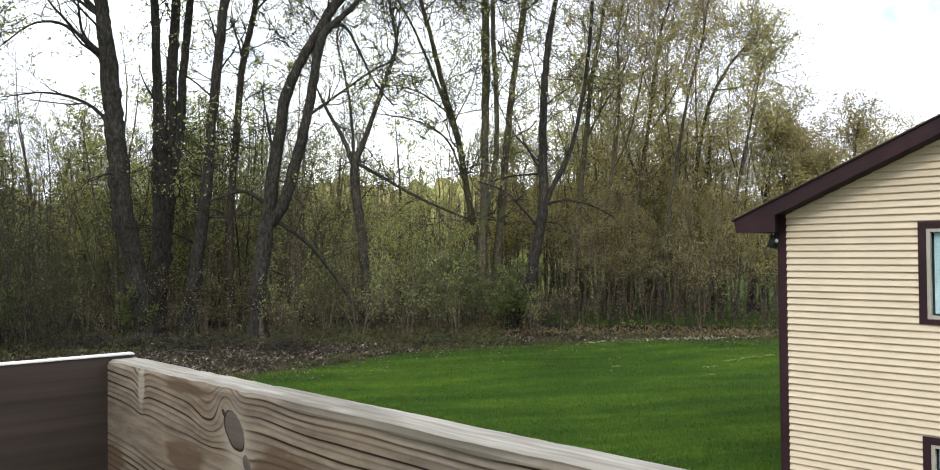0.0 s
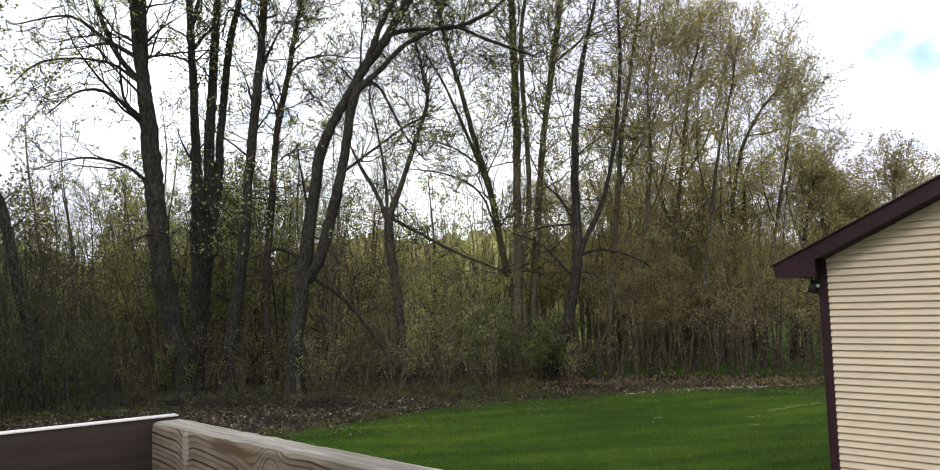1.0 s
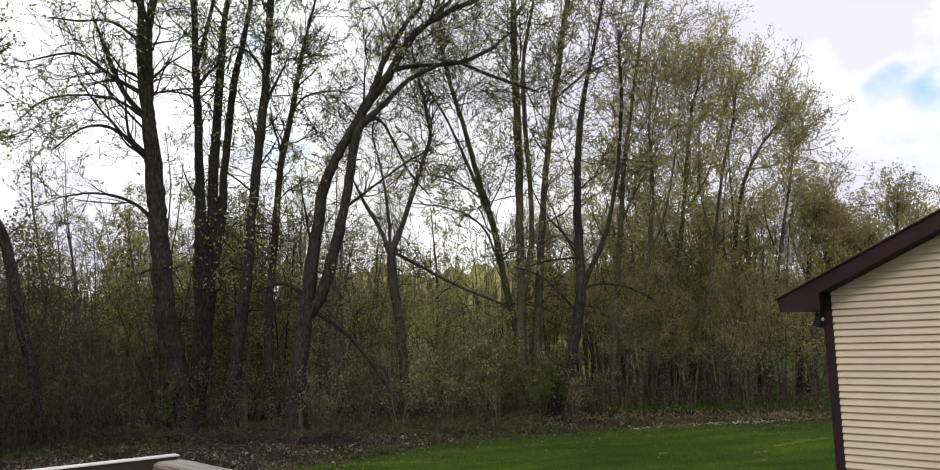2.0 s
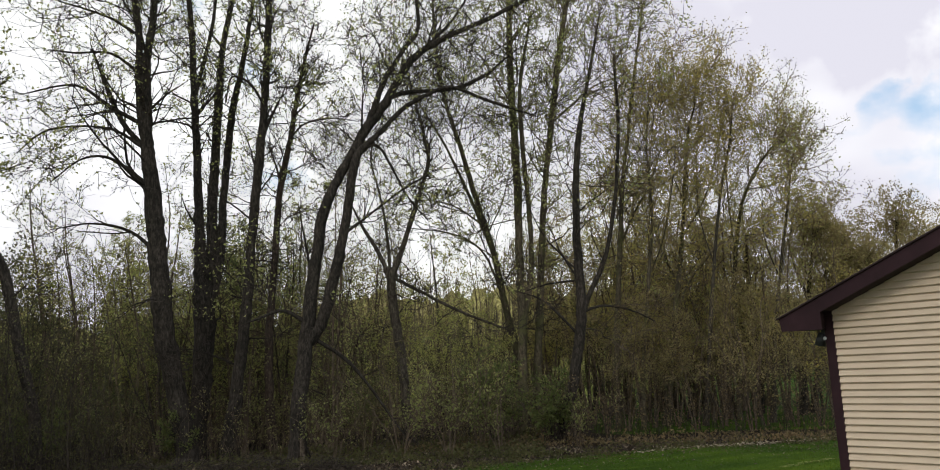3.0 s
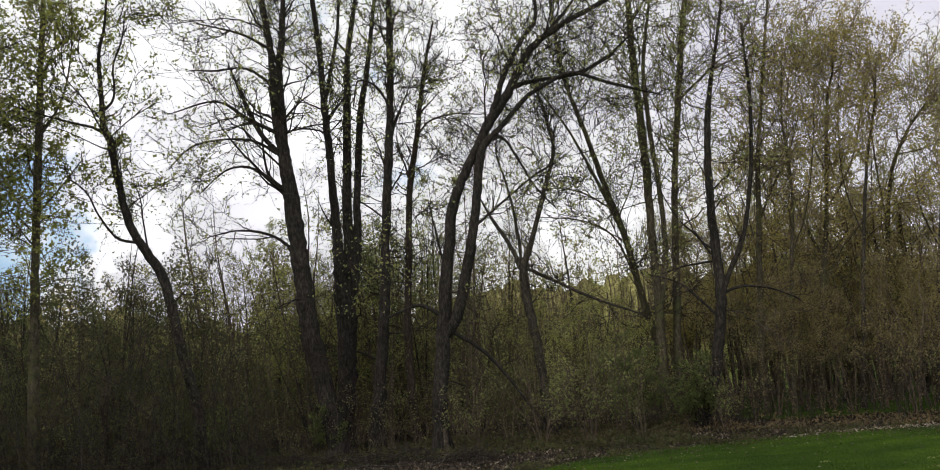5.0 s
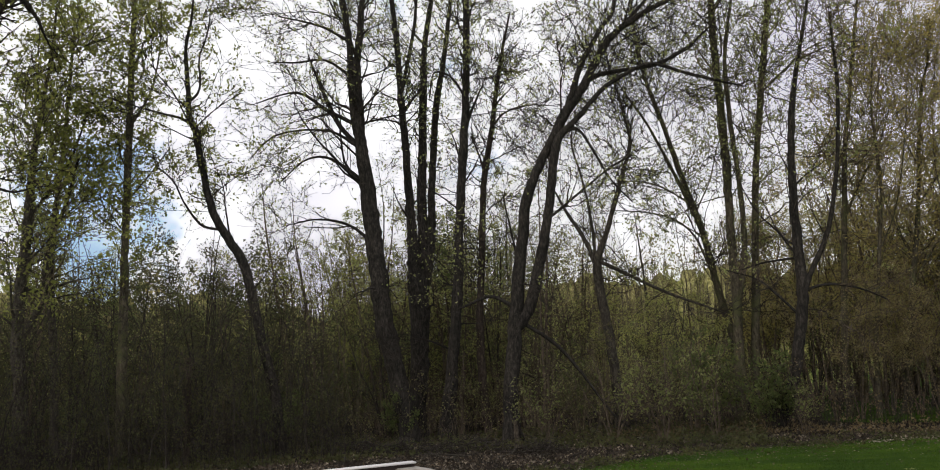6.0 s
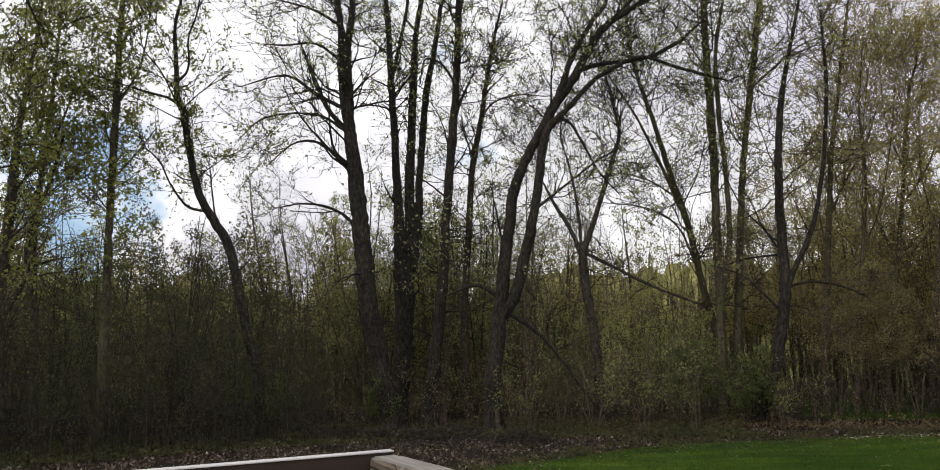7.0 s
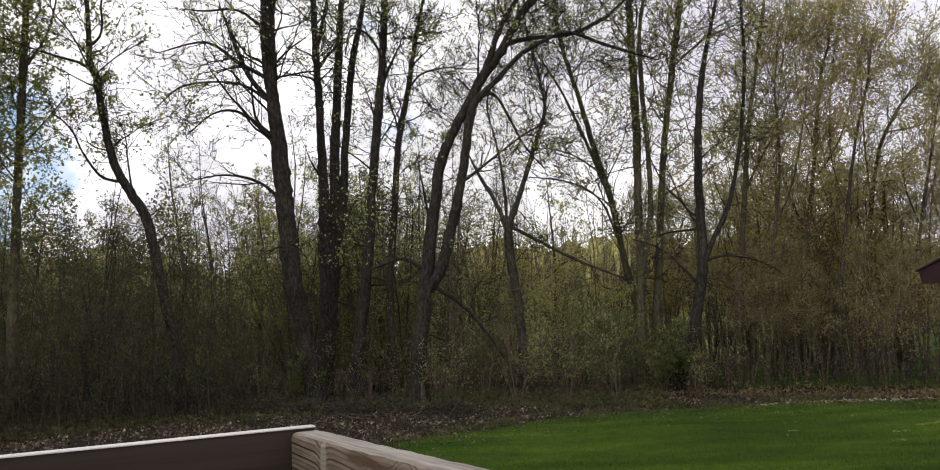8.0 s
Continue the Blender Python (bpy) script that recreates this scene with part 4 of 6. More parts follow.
build_rails()
for x, y in ((0.004, -0.095), (1.65, -0.095), (3.2, -0.095), (-0.27, -2.9)):
    part("post", box((x, y, -0.1), (x + 0.089, y + 0.089, RAIL_Z - 0.145 if x < 3 or y < -1 else RAIL_Z), 0.004), DECKWOOD, DECK)
part("rim_joist", box((-0.04, -0.003, DECK_Z - 0.22), (3.3, 0.035, DECK_Z - 0.03), 0.003), DECKWOOD, DECK)
joist = part("rim_joist", box((-0.04, -2.95, DECK_Z - 0.22), (-0.002, -0.005, DECK_Z - 0.03), 0.003), DECKWOOD, DECK)
joist.rotation_euler = (0, 0, radians(-5.5))
plank = box((-0.04, 0, DECK_Z - 0.028), (3.3, 0.138, DECK_Z), 0.003)
first = part("floor_plank", plank, DECKWOOD, DECK)
first.location = (0, -0.105, 0)
for k in range(1, 20):
    o = new("floor_plank", first.data)
    o.parent = DECK
    # the deck widens towards the building, along the slanting side rail
    wide = 1 + 0.144 * k * math.tan(radians(5.5)) / 3.34
    o.location = (3.3 * (1 - wide), -0.105 - 0.144 * k, 0)
    o.scale = (wide, 1, 1)

# the building that the deck hangs on closes the place behind the camera
back = part("wall_behind", box((-6, -3.25, -0.3), (7, -3.03, 6.0)), SIDING, None)
back.matrix_world = DECK.matrix_world.copy()
tagged(back, "plain tan wall of the building behind the deck", "wall", kind="structure")

# ---- trees of the wood's edge: stems as (sideways, height, radius) ----
stems = []
stems.append([(-0, -0.1, 0.438), (-0, 0.72, 0.406), (-0.43, 3.26, 0.405), (-0.87, 5.53, 0.419), (-1.04, 7.56, 0.407), (-1.24, 9.63, 0.375), (-1.4, 11.73, 0.345), (-1.61, 13.47, 0.275), (-1.64, 15.22, 0.195), (-1.66, 17.43, 0.188), (-1.42, 19.41, 0.132), (-1.28, 22.3, 0.091)])
stems.append([(-1.68, 13.28, 0.21), (-1.88, 14.67, 0.169), (-1.98, 16.85, 0.172), (-2.02, 18.8, 0.161), (-2.25, 20.47, 0.149), (-2.45, 22.46, 0.106)])
stems.append([(-1.67, 11.47, 0.124), (-2.47, 12.59, 0.097), (-3.31, 13.02, 0.084), (-4.25, 12.86, 0.056), (-5.38, 11.87, 0.028)])
stems.append([(-1.82, 13.27, 0.126), (-2.56, 14.51, 0.113), (-3.11, 15.7, 0.1), (-3.61, 17.08, 0.072), (-3.82, 17.66, 0.04), (-3.99, 18.15, 0.015)])
stems.append([(-1.93, 14.53, 0.127), (-3.1, 15.26, 0.114), (-4.54, 16.16, 0.072), (-6.6, 15.62, 0.029)])
stems.append([(-1.92, 13.32, 0.112), (-3.21, 14.29, 0.071), (-5.43, 14.13, 0.057), (-6.64, 13.1, 0.028)])
stems.append([(-2, 16.91, 0.115), (-3.13, 17.71, 0.072), (-4.57, 17.64, 0.058), (-5.63, 17.7, 0.029)])
stems.append([(-1.26, 8.85, 0.123), (-2.32, 9.84, 0.082), (-3.74, 10.15, 0.055), (-5.33, 9.87, 0.028)])
stems.append([(-2.26, 18.78, 0.102), (-3.4, 19.52, 0.074), (-5.33, 20.05, 0.045)])
woodland_tree("tree", (-13.61, 34.41), stems, BARK_DARK, TWIG_DARK, LEAF_BUD, "tall dark-barked tree with long bare side limbs", 100, limbs=26, boughs=195, sprigs=459, twigs=1454, leaves=4300, reach=7.2, start=0.5, low=5, leaf_size=0.105)

stems = []
stems.append([(0, -0.1, 0.416), (0, 0.63, 0.385), (0.16, 3.44, 0.413), (0.3, 6.1, 0.471), (0.2, 8.01, 0.372), (0.08, 9.68, 0.245), (0.03, 11.36, 0.203), (-0.07, 14.21, 0.177), (-0.18, 16.24, 0.165), (-0.25, 18.91, 0.138), (-0.44, 21.62, 0.125), (-0.58, 23.45, 0.096)])
stems.append([(0.48, 6.37, 0.314), (0.57, 8.84, 0.273), (0.64, 11.65, 0.233), (0.82, 14.82, 0.207), (0.97, 17.19, 0.196), (1.15, 19.61, 0.154), (1.56, 21.79, 0.126), (1.86, 23.7, 0.08)])
stems.append([(0.64, 5.96, 0.285), (0.94, 8.83, 0.23), (1.12, 11.65, 0.174), (1.36, 14.25, 0.177), (1.6, 16.32, 0.165), (2.03, 18.45, 0.137), (2.4, 20.62, 0.109), (2.71, 22.84, 0.079)])
stems.append([(-0.07, 16.25, 0.09), (0.32, 18.34, 0.091), (0.65, 19.87, 0.077), (0.83, 21.73, 0.063), (0.89, 22.36, 0.035), (0.94, 22.89, 0.016)])
woodland_tree("tree", (-13.88, 36.45), stems, BARK_DARK, TWIG_DARK, LEAF_BUD, "tall dark tree parting into several straight stems", 101, limbs=30, boughs=172, sprigs=408, twigs=1343, leaves=4300, reach=5.5, start=0.45, low=6, leaf_size=0.105)

stems = []
stems.append([(-0, -0.1, 0.391), (-0, 0.51, 0.362), (0.44, 3.88, 0.263), (0.81, 7.05, 0.237), (1.02, 9.77, 0.211), (1.39, 13.43, 0.201), (1.65, 16.03, 0.175), (1.83, 19, 0.165), (1.92, 21.43, 0.138), (2.02, 23.6, 0.11)])
stems.append([(1.48, 14, 0.129), (1.8, 15.02, 0.101), (2.14, 15.76, 0.073), (2.43, 16.39, 0.04), (2.67, 16.92, 0.015)])
stems.append([(1.64, 15.74, 0.087), (1, 16.89, 0.073), (0.19, 17.15, 0.059), (-0.08, 15.97, 0.029)])
woodland_tree("tree", (-12.31, 35.95), stems, BARK_DARK, TWIG_DARK, LEAF_BUD, "slender tall dark tree with a broken side limb", 102, limbs=24, boughs=150, sprigs=380, twigs=1150, leaves=3600, reach=5.5, start=0.42, low=9, leaf_size=0.105)

stems = []
stems.append([(0, -0.1, 0.238), (0, 0.39, 0.22), (-0.1, 4.38, 0.19), (0.19, 8.34, 0.162), (0.53, 12.14, 0.149), (1.01, 14.55, 0.136), (1.44, 17.02, 0.108), (1.83, 18.91, 0.078), (2.33, 20.84, 0.048)])
stems.append([(1.11, 15.01, 0.076), (1.76, 15.63, 0.061), (2.95, 15.96, 0.046), (4.44, 15.82, 0.031)])
stems.append([(0.54, 12.44, 0.075), (0.41, 13.34, 0.06), (0, 14.54, 0.045)])
woodland_tree("tree", (-11.17, 38.41), stems, BARK_RED, TWIG_DARK, LEAF_BUD, "thin bare reddish tree with fine twigs", 103, limbs=28, boughs=210, sprigs=520, twigs=1300, leaves=1000, reach=4.4, start=0.3, low=10)

stems = []
stems.append([(0, -0.1, 0.39), (0, 0.56, 0.361), (0.1, 2.76, 0.315), (0.41, 4.95, 0.315), (0.83, 7.95, 0.249), (1.16, 10, 0.229), (1.62, 11.18, 0.207), (2.39, 12.58, 0.209), (3.08, 13.86, 0.223), (4.03, 15.15, 0.19), (4.84, 16.56, 0.169), (5.53, 17.42, 0.147), (6.84, 18.26, 0.124), (8.8, 19.19, 0.101), (10.89, 20.29, 0.078), (12.4, 20.8, 0.053), (13, 21, 0.029), (13.5, 21.17, 0.013)])
stems.append([(0.66, 4.93, 0.247), (1.04, 5.54, 0.248), (1.65, 7.67, 0.227), (2.09, 9.47, 0.205), (2.43, 11.57, 0.185), (2.73, 12.69, 0.163), (3.65, 13.61, 0.117), (4.71, 14.69, 0.107), (5.82, 15.34, 0.096), (6.93, 15.69, 0.073), (8.56, 15.14, 0.073), (9.95, 14.72, 0.049), (10.49, 14.56, 0.027), (10.95, 14.43, 0.012)])
stems.append([(3.36, 14.27, 0.153), (3.66, 15.31, 0.131), (4.19, 16.44, 0.12), (4.96, 17.64, 0.098), (5.58, 18.51, 0.086), (5.6, 20.25, 0.075), (5.85, 22.02, 0.051)])
stems.append([(4.47, 15.52, 0.12), (5.29, 15.72, 0.096), (7.22, 15.92, 0.097), (8.65, 16.57, 0.086), (9.6, 17.34, 0.05), (10.08, 17.72, 0.028), (10.48, 18.04, 0.013)])
stems.append([(5.07, 16.93, 0.097), (5.93, 17.8, 0.086), (7.1, 18.99, 0.075), (8.02, 20.34, 0.064), (8.67, 21.85, 0.052)])
stems.append([(2.79, 12.96, 0.105), (3.63, 13.01, 0.082), (4.32, 11.82, 0.07), (4.81, 10.87, 0.058), (5.69, 9.79, 0.035)])
stems.append([(0.89, 7.44, 0.09), (0.17, 10.67, 0.023)])
stems.append([(2.15, 9.2, 0.091), (3.21, 10.1, 0.069), (4.83, 11.28, 0.058), (5.92, 11.81, 0.035)])
stems.append([(0.66, 5.18, 0.135), (0.06, 5.83, 0.09), (-0.66, 6.11, 0.068), (-1.64, 5.78, 0.045), (-2.1, 5.62, 0.025), (-2.48, 5.49, 0.011)])
stems.append([(1.02, 4.55, 0.112), (1.99, 4, 0.101), (2.95, 2.84, 0.079), (4.14, 1.05, 0.057), (4.87, 0.39, 0.034)])
woodland_tree("tree", (-8.77, 33.88), stems, BARK_DARK, TWIG_DARK, LEAF_BUD, "large leaning twin-stemmed tree with a split lower limb", 104, limbs=36, boughs=300, sprigs=760, twigs=2100, leaves=6000, reach=6.0, start=0.38, low=12, leaf_size=0.105)

stems = []
stems.append([(0, -0.1, 0.251), (-0.13, 2.93, 0.228), (-0.35, 5.22, 0.228), (-0.58, 7.55, 0.206), (-0.08, 9, 0.138), (0.45, 10.47, 0.116), (1, 12.11, 0.105), (1.49, 13.63, 0.094), (1.31, 15.03, 0.071), (0.99, 16.6, 0.048), (0.61, 18.52, 0.036)])
stems.append([(-0.61, 7.55, 0.137), (-1.1, 9.05, 0.103), (-1.85, 10.42, 0.081), (-2.34, 11.49, 0.046), (-2.6, 12.05, 0.026), (-2.81, 12.51, 0.012)])
stems.append([(-0.62, 7.26, 0.114), (-0.69, 9.92, 0.092), (-0.99, 12.04, 0.07), (-1.37, 13.89, 0.059), (-1.02, 15.42, 0.036)])
stems.append([(-0.13, 7.82, 0.092), (1, 7.04, 0.08), (2.71, 6.08, 0.069), (4.43, 5.33, 0.046), (4.97, 5.09, 0.025), (5.43, 4.89, 0.011)])
woodland_tree("tree", (-4.98, 39.69), stems, BARK_GREY, TWIG_DARK, LEAF_BUD, "crooked forked tree with arching bare limbs", 105, limbs=40, boughs=330, sprigs=850, twigs=2200, leaves=3200, reach=5.7, start=0.22, low=12, lift=0.1)

stems = []
stems.append([(0, -0.1, 0.231), (-0.14, 3.78, 0.215), (-0.6, 6.23, 0.2), (-1.04, 9.03, 0.185), (-1.78, 11.91, 0.172), (-2.42, 14.53, 0.143), (-3.27, 17.89, 0.114), (-3.59, 21.29, 0.083), (-3.59, 24.76, 0.052)])
stems.append([(-1.03, 9.18, 0.139), (-2.11, 12.09, 0.125), (-3.26, 14.92, 0.095), (-4.35, 16.97, 0.081), (-5.18, 18.71, 0.049)])
stems.append([(-1.45, 10.62, 0.078), (-2.95, 11.67, 0.063), (-4.51, 12.1, 0.047), (-6.1, 11.88, 0.032)])
stems.append([(-0.74, 6.85, 0.092), (-1.54, 9.06, 0.077), (-3.03, 10.09, 0.062), (-5.52, 10.57, 0.031)])
woodland_tree("tree", (0.52, 42), stems, BARK_GREEN, TWIG_DARK, LEAF_BUD, "pale leaning tree with long thin twigs", 106, girth=0.85, limbs=44, boughs=330, sprigs=850, twigs=2200, leaves=8000, reach=7.0, start=0.22, low=12, lift=0.0)

stems = []
stems.append([(0, -0.1, 0.249), (0.32, 3.76, 0.219), (0.42, 6.64, 0.205), (0.45, 8.99, 0.191), (0.54, 11.68, 0.194), (0.56, 14.44, 0.181), (0.54, 17.89, 0.171), (0.66, 21.42, 0.144), (0.76, 24.05, 0.115)])
stems.append([(0.48, 4.9, 0.161), (0.98, 8.07, 0.132), (1.03, 11.04, 0.119), (0.9, 14.1, 0.106), (0.96, 16.91, 0.092), (1.48, 19.41, 0.063), (1.62, 20.05, 0.035), (1.73, 20.59, 0.016)])
woodland_tree("tree", (0.3, 40), stems, BARK_GREEN, TWIG_OLIVE, LEAF_BUD, "straight pale green-barked twin-stemmed tree", 107, limbs=32, boughs=165, sprigs=346, twigs=1141, leaves=6612, reach=5.7, start=0.3, low=4)

stems = []
stems.append([(0, -0.1, 0.225), (0.3, 3.15, 0.194), (0.65, 6.66, 0.18), (0.92, 9.65, 0.166), (1.31, 12.71, 0.153), (1.83, 15.83, 0.156), (2.36, 19.01, 0.144), (3.06, 22.25, 0.115), (3.46, 24.23, 0.084)])
stems.append([(1.75, 15.51, 0.078), (2.88, 16.38, 0.063), (4.01, 17.25, 0.048), (5.58, 17.76, 0.032)])
woodland_tree("tree", (1.03, 40.99), stems, BARK_GREEN, TWIG_OLIVE, LEAF_BUD, "straight slender grey tree", 108, limbs=30, boughs=165, sprigs=294, twigs=912, leaves=5541, reach=5.7, start=0.3, low=4)

stems = []
stems.append([(-0, -0.1, 0.244), (0.64, 1.32, 0.268), (1.23, 3.62, 0.292), (1.55, 5.72, 0.292), (1.57, 8.14, 0.245), (1.65, 10.6, 0.21), (1.87, 12.83, 0.176), (2.23, 14.79, 0.127), (2.74, 16.77, 0.091), (3.15, 18.49, 0.066), (3.31, 19.16, 0.036), (3.44, 19.72, 0.013)])
stems.append([(1.51, 5.19, 0.158), (2.03, 6.49, 0.146), (2.71, 7.79, 0.123), (3.16, 9.39, 0.111), (3.55, 11.57, 0.1), (3.81, 14.08, 0.089), (3.84, 16.38, 0.065), (3.84, 17.06, 0.036), (3.85, 17.62, 0.013)])
stems.append([(1.87, 5.43, 0.097), (2.55, 5.79, 0.085), (3.71, 5.54, 0.061), (4.71, 5, 0.037)])
stems.append([(1.28, 4.67, 0.097), (0.55, 5.51, 0.085), (-0.2, 6.22, 0.061), (-1.38, 6.7, 0.037)])
stems.append([(1.31, 6.8, 0.085), (0.25, 6.92, 0.061), (-0.84, 6.67, 0.037)])
woodland_tree("tree", (1.74, 36.96), stems, BARK_DARK, TWIG_BROWN, LEAF_BUD, "dark crooked tree forked low with spreading limbs", 109, girth=0.8, limbs=36, boughs=195, sprigs=231, twigs=753, leaves=3972, reach=6.0, start=0.32, low=6, leaf_size=0.105)

stems = []
stems.append([(0, -0.1, 0.246), (0.06, 2.94, 0.23), (0.36, 5.89, 0.215), (0.69, 8.89, 0.185), (1.04, 11.96, 0.156), (1.6, 15.07, 0.127), (2.17, 18.23, 0.097), (2.69, 20.8, 0.066), (2.83, 21.46, 0.037), (2.94, 22.01, 0.017)])
stems.append([(0.69, 8.89, 0.108), (1.53, 10.67, 0.093), (2.57, 12.44, 0.063), (3.36, 14.56, 0.048)])
woodland_tree("tree", (5.19, 41.68), stems, BARK_GREEN, TWIG_OLIVE, LEAF_BUD, "slender grey tree with pale green leaves", 110, girth=0.7, limbs=30, boughs=130, sprigs=170, twigs=480, leaves=2400, reach=5.7, start=0.28, low=4, angle=34, fork=34, limb=0.26, leaf_size=0.105)

stems = []
stems.append([(0, -0.1, 0.369), (0.32, 2.2, 0.294), (0.88, 5.75, 0.245), (1.45, 8.76, 0.197), (1.88, 11.84, 0.162), (2.29, 14.65, 0.114), (2.74, 16.21, 0.077), (3.09, 18.28, 0.039)])
stems.append([(1.05, 6.96, 0.123), (0.32, 9.48, 0.099), (0.09, 12.02, 0.087), (0.52, 15.19, 0.063), (1.08, 18.06, 0.039)])
stems.append([(1.56, 9.37, 0.111), (2.88, 11.42, 0.1), (3.7, 13.85, 0.076), (4.42, 16.63, 0.039)])
stems.append([(0.88, 5.75, 0.11), (2.24, 7.78, 0.098), (3.82, 9.17, 0.074), (5.55, 9.32, 0.037)])
stems.append([(1.79, 11.22, 0.075), (1.26, 13.17, 0.063), (1.18, 15.75, 0.051), (1.17, 16.42, 0.028), (1.15, 16.97, 0.013)])
woodland_tree("tree", (7.62, 42.32), stems, BARK_GREEN, TWIG_GOLD, LEAF_GOLD, "large full tree with olive-yellow spring crown", 111, girth=0.55, limbs=64, boughs=380, sprigs=750, twigs=2200, leaves=21000, reach=5.2, start=0.22, leaf_size=0.085, spread=0.22, lift=0.4, angle=44, fork=40, limb=0.24)

stems = []
stems.append([(0, -0.1, 0.263), (0.24, 2.57, 0.223), (0.38, 6.32, 0.184), (0.69, 8.86, 0.158), (1.26, 11.41, 0.146), (2.13, 13.11, 0.12), (2.83, 14.01, 0.094), (3.4, 14.6, 0.067), (3.88, 15.36, 0.041)])
stems.append([(0.78, 8.53, 0.105), (0.56, 11.81, 0.093), (0.64, 15.15, 0.067), (0.65, 16.85, 0.041)])
stems.append([(1.71, 12.01, 0.093), (3.25, 12.32, 0.067), (4.39, 13.31, 0.04)])
woodland_tree("tree", (11.75, 44.47), stems, BARK_GREEN, TWIG_GOLD, LEAF_YELLOW, "spreading tree with yellow-green spring crown", 112, girth=0.6, limbs=54, boughs=320, sprigs=400, twigs=1000, leaves=3600, reach=4.6, start=0.22, leaf_size=0.085, spread=0.2, lift=0.4, angle=44, fork=40, limb=0.24)

stems = []
stems.append([(0, -0.1, 0.257), (0.47, 2.28, 0.214), (1.02, 5.54, 0.171), (1.33, 7.18, 0.128), (1.78, 8.48, 0.086), (2.09, 9.53, 0.043)])
stems.append([(1.1, 6.2, 0.114), (2.49, 7.24, 0.086), (3.32, 7.99, 0.043)])
woodland_tree("tree", (16.56, 47.18), stems, BARK_DARK, TWIG_GOLD, LEAF_BROWN, "lower tree with brown-olive crown", 113, girth=0.7, limbs=44, boughs=225, sprigs=408, twigs=979, leaves=11160, reach=4.0, start=0.15, leaf_size=0.105, spread=0.16, lift=0.5, angle=44, limb=0.26)

stems = []
stems.append([(-0, -0.1, 0.244), (-0, 0.17, 0.226), (-0.28, 2.7, 0.205), (-0.76, 4.73, 0.195), (-1.08, 6.51, 0.195), (-1.45, 8.07, 0.196), (-2, 9.06, 0.187), (-2.65, 10.28, 0.167), (-3.06, 11.99, 0.148), (-3.32, 13.72, 0.15), (-3.57, 14.39, 0.129), (-3.68, 16.01, 0.098), (-3.75, 17.65, 0.077), (-3.5, 19.05, 0.056), (-3.36, 21.03, 0.034)])
stems.append([(-3.47, 14.04, 0.086), (-3.97, 14.38, 0.075), (-4.71, 14.57, 0.065), (-5.9, 14.92, 0.043), (-7.16, 15.36, 0.022)])
stems.append([(-3.57, 14.25, 0.043), (-4.23, 15.45, 0.043), (-4.99, 16.51, 0.033), (-5.1, 17.87, 0.022)])
stems.append([(-3.52, 14.93, 0.076), (-3.18, 15.75, 0.065), (-3.19, 17.12, 0.055), (-2.86, 18.25, 0.044), (-2.69, 19.66, 0.034)])
stems.append([(-1.95, 8.98, 0.062), (-2.15, 10.42, 0.042), (-2.26, 11.47, 0.032), (-2.58, 12.13, 0.021)])
stems.append([(-2.35, 9.5, 0.083), (-3.14, 9.76, 0.073), (-3.81, 10.68, 0.052), (-4.31, 11.72, 0.042), (-4.93, 12.24, 0.021)])
stems.append([(-3.27, 13.99, 0.043), (-2.47, 14.82, 0.032), (-1.45, 15.53, 0.022)])
woodland_tree("tree", (-17.98, 31.19), stems, BARK_DARK, TWIG_DARK, LEAF_FRESH, "dark curved tree with a sweeping bare trunk", 114, limbs=24, boughs=150, sprigs=343, twigs=1026, leaves=4600, reach=4.9, start=0.48, low=4, leaf_size=0.12)

stems = []
stems.append([(0, -0.1, 0.271), (0, 0.26, 0.251), (-0.05, 2.93, 0.222), (-0.01, 5.97, 0.194), (0.03, 9.1, 0.168), (0.1, 11.76, 0.156), (0.18, 14.49, 0.144), (0.23, 17, 0.132), (0.34, 19.57, 0.105), (0.36, 21.9, 0.077)])
stems.append([(0.09, 11.23, 0.057), (1.06, 12.35, 0.043), (1.81, 13.49, 0.029)])
stems.append([(0.18, 14.22, 0.072), (1.01, 15.95, 0.058), (1.37, 17.69, 0.044), (1.48, 19.72, 0.03)])
woodland_tree("tree", (-24.29, 29.22), stems, BARK_GREEN, TWIG_OLIVE, LEAF_FRESH, "straight pale tree with fresh green leaves", 115, limbs=36, boughs=144, sprigs=272, twigs=727, leaves=7600, reach=5.2, start=0.35, leaf_size=0.13)

stems = []
stems.append([(0, -0.1, 0.538), (0, 0.99, 0.498), (-0.22, 4.1, 0.447), (-0.26, 7.28, 0.424), (-0.09, 9.91, 0.404), (0.1, 12.17, 0.397), (0.26, 14.03, 0.389), (0.38, 15.92, 0.356), (0.66, 17.16, 0.294), (1.06, 18.46, 0.19), (1.42, 20.02, 0.11)])
stems.append([(0.15, 11.95, 0.115), (0.55, 11.53, 0.102), (0.93, 10.88, 0.076), (1.93, 10.5, 0.051), (2.74, 10.79, 0.025)])
stems.append([(-0.16, 9.24, 0.101), (0.78, 9.52, 0.088), (1.39, 8.88, 0.063), (1.79, 8.67, 0.038)])
stems.append([(0.7, 17.17, 0.16), (1.9, 18.13, 0.122), (2.55, 17.52, 0.081), (2.82, 16.95, 0.053), (3.02, 16.53, 0.029), (3.19, 16.17, 0.013)])
stems.append([(0.16, 14.71, 0.183), (0.04, 16.1, 0.159), (0.05, 17.53, 0.134), (-0.27, 19.14, 0.082)])
woodland_tree("tree", (-25.84, 22.10), stems, BARK_DARK, TWIG_DARK, LEAF_FRESH, "thick dark tree with gnarled low limbs", 116, limbs=30, boughs=172, sprigs=367, twigs=1072, leaves=5600, reach=6.0, start=0.35, low=5, leaf_size=0.13)

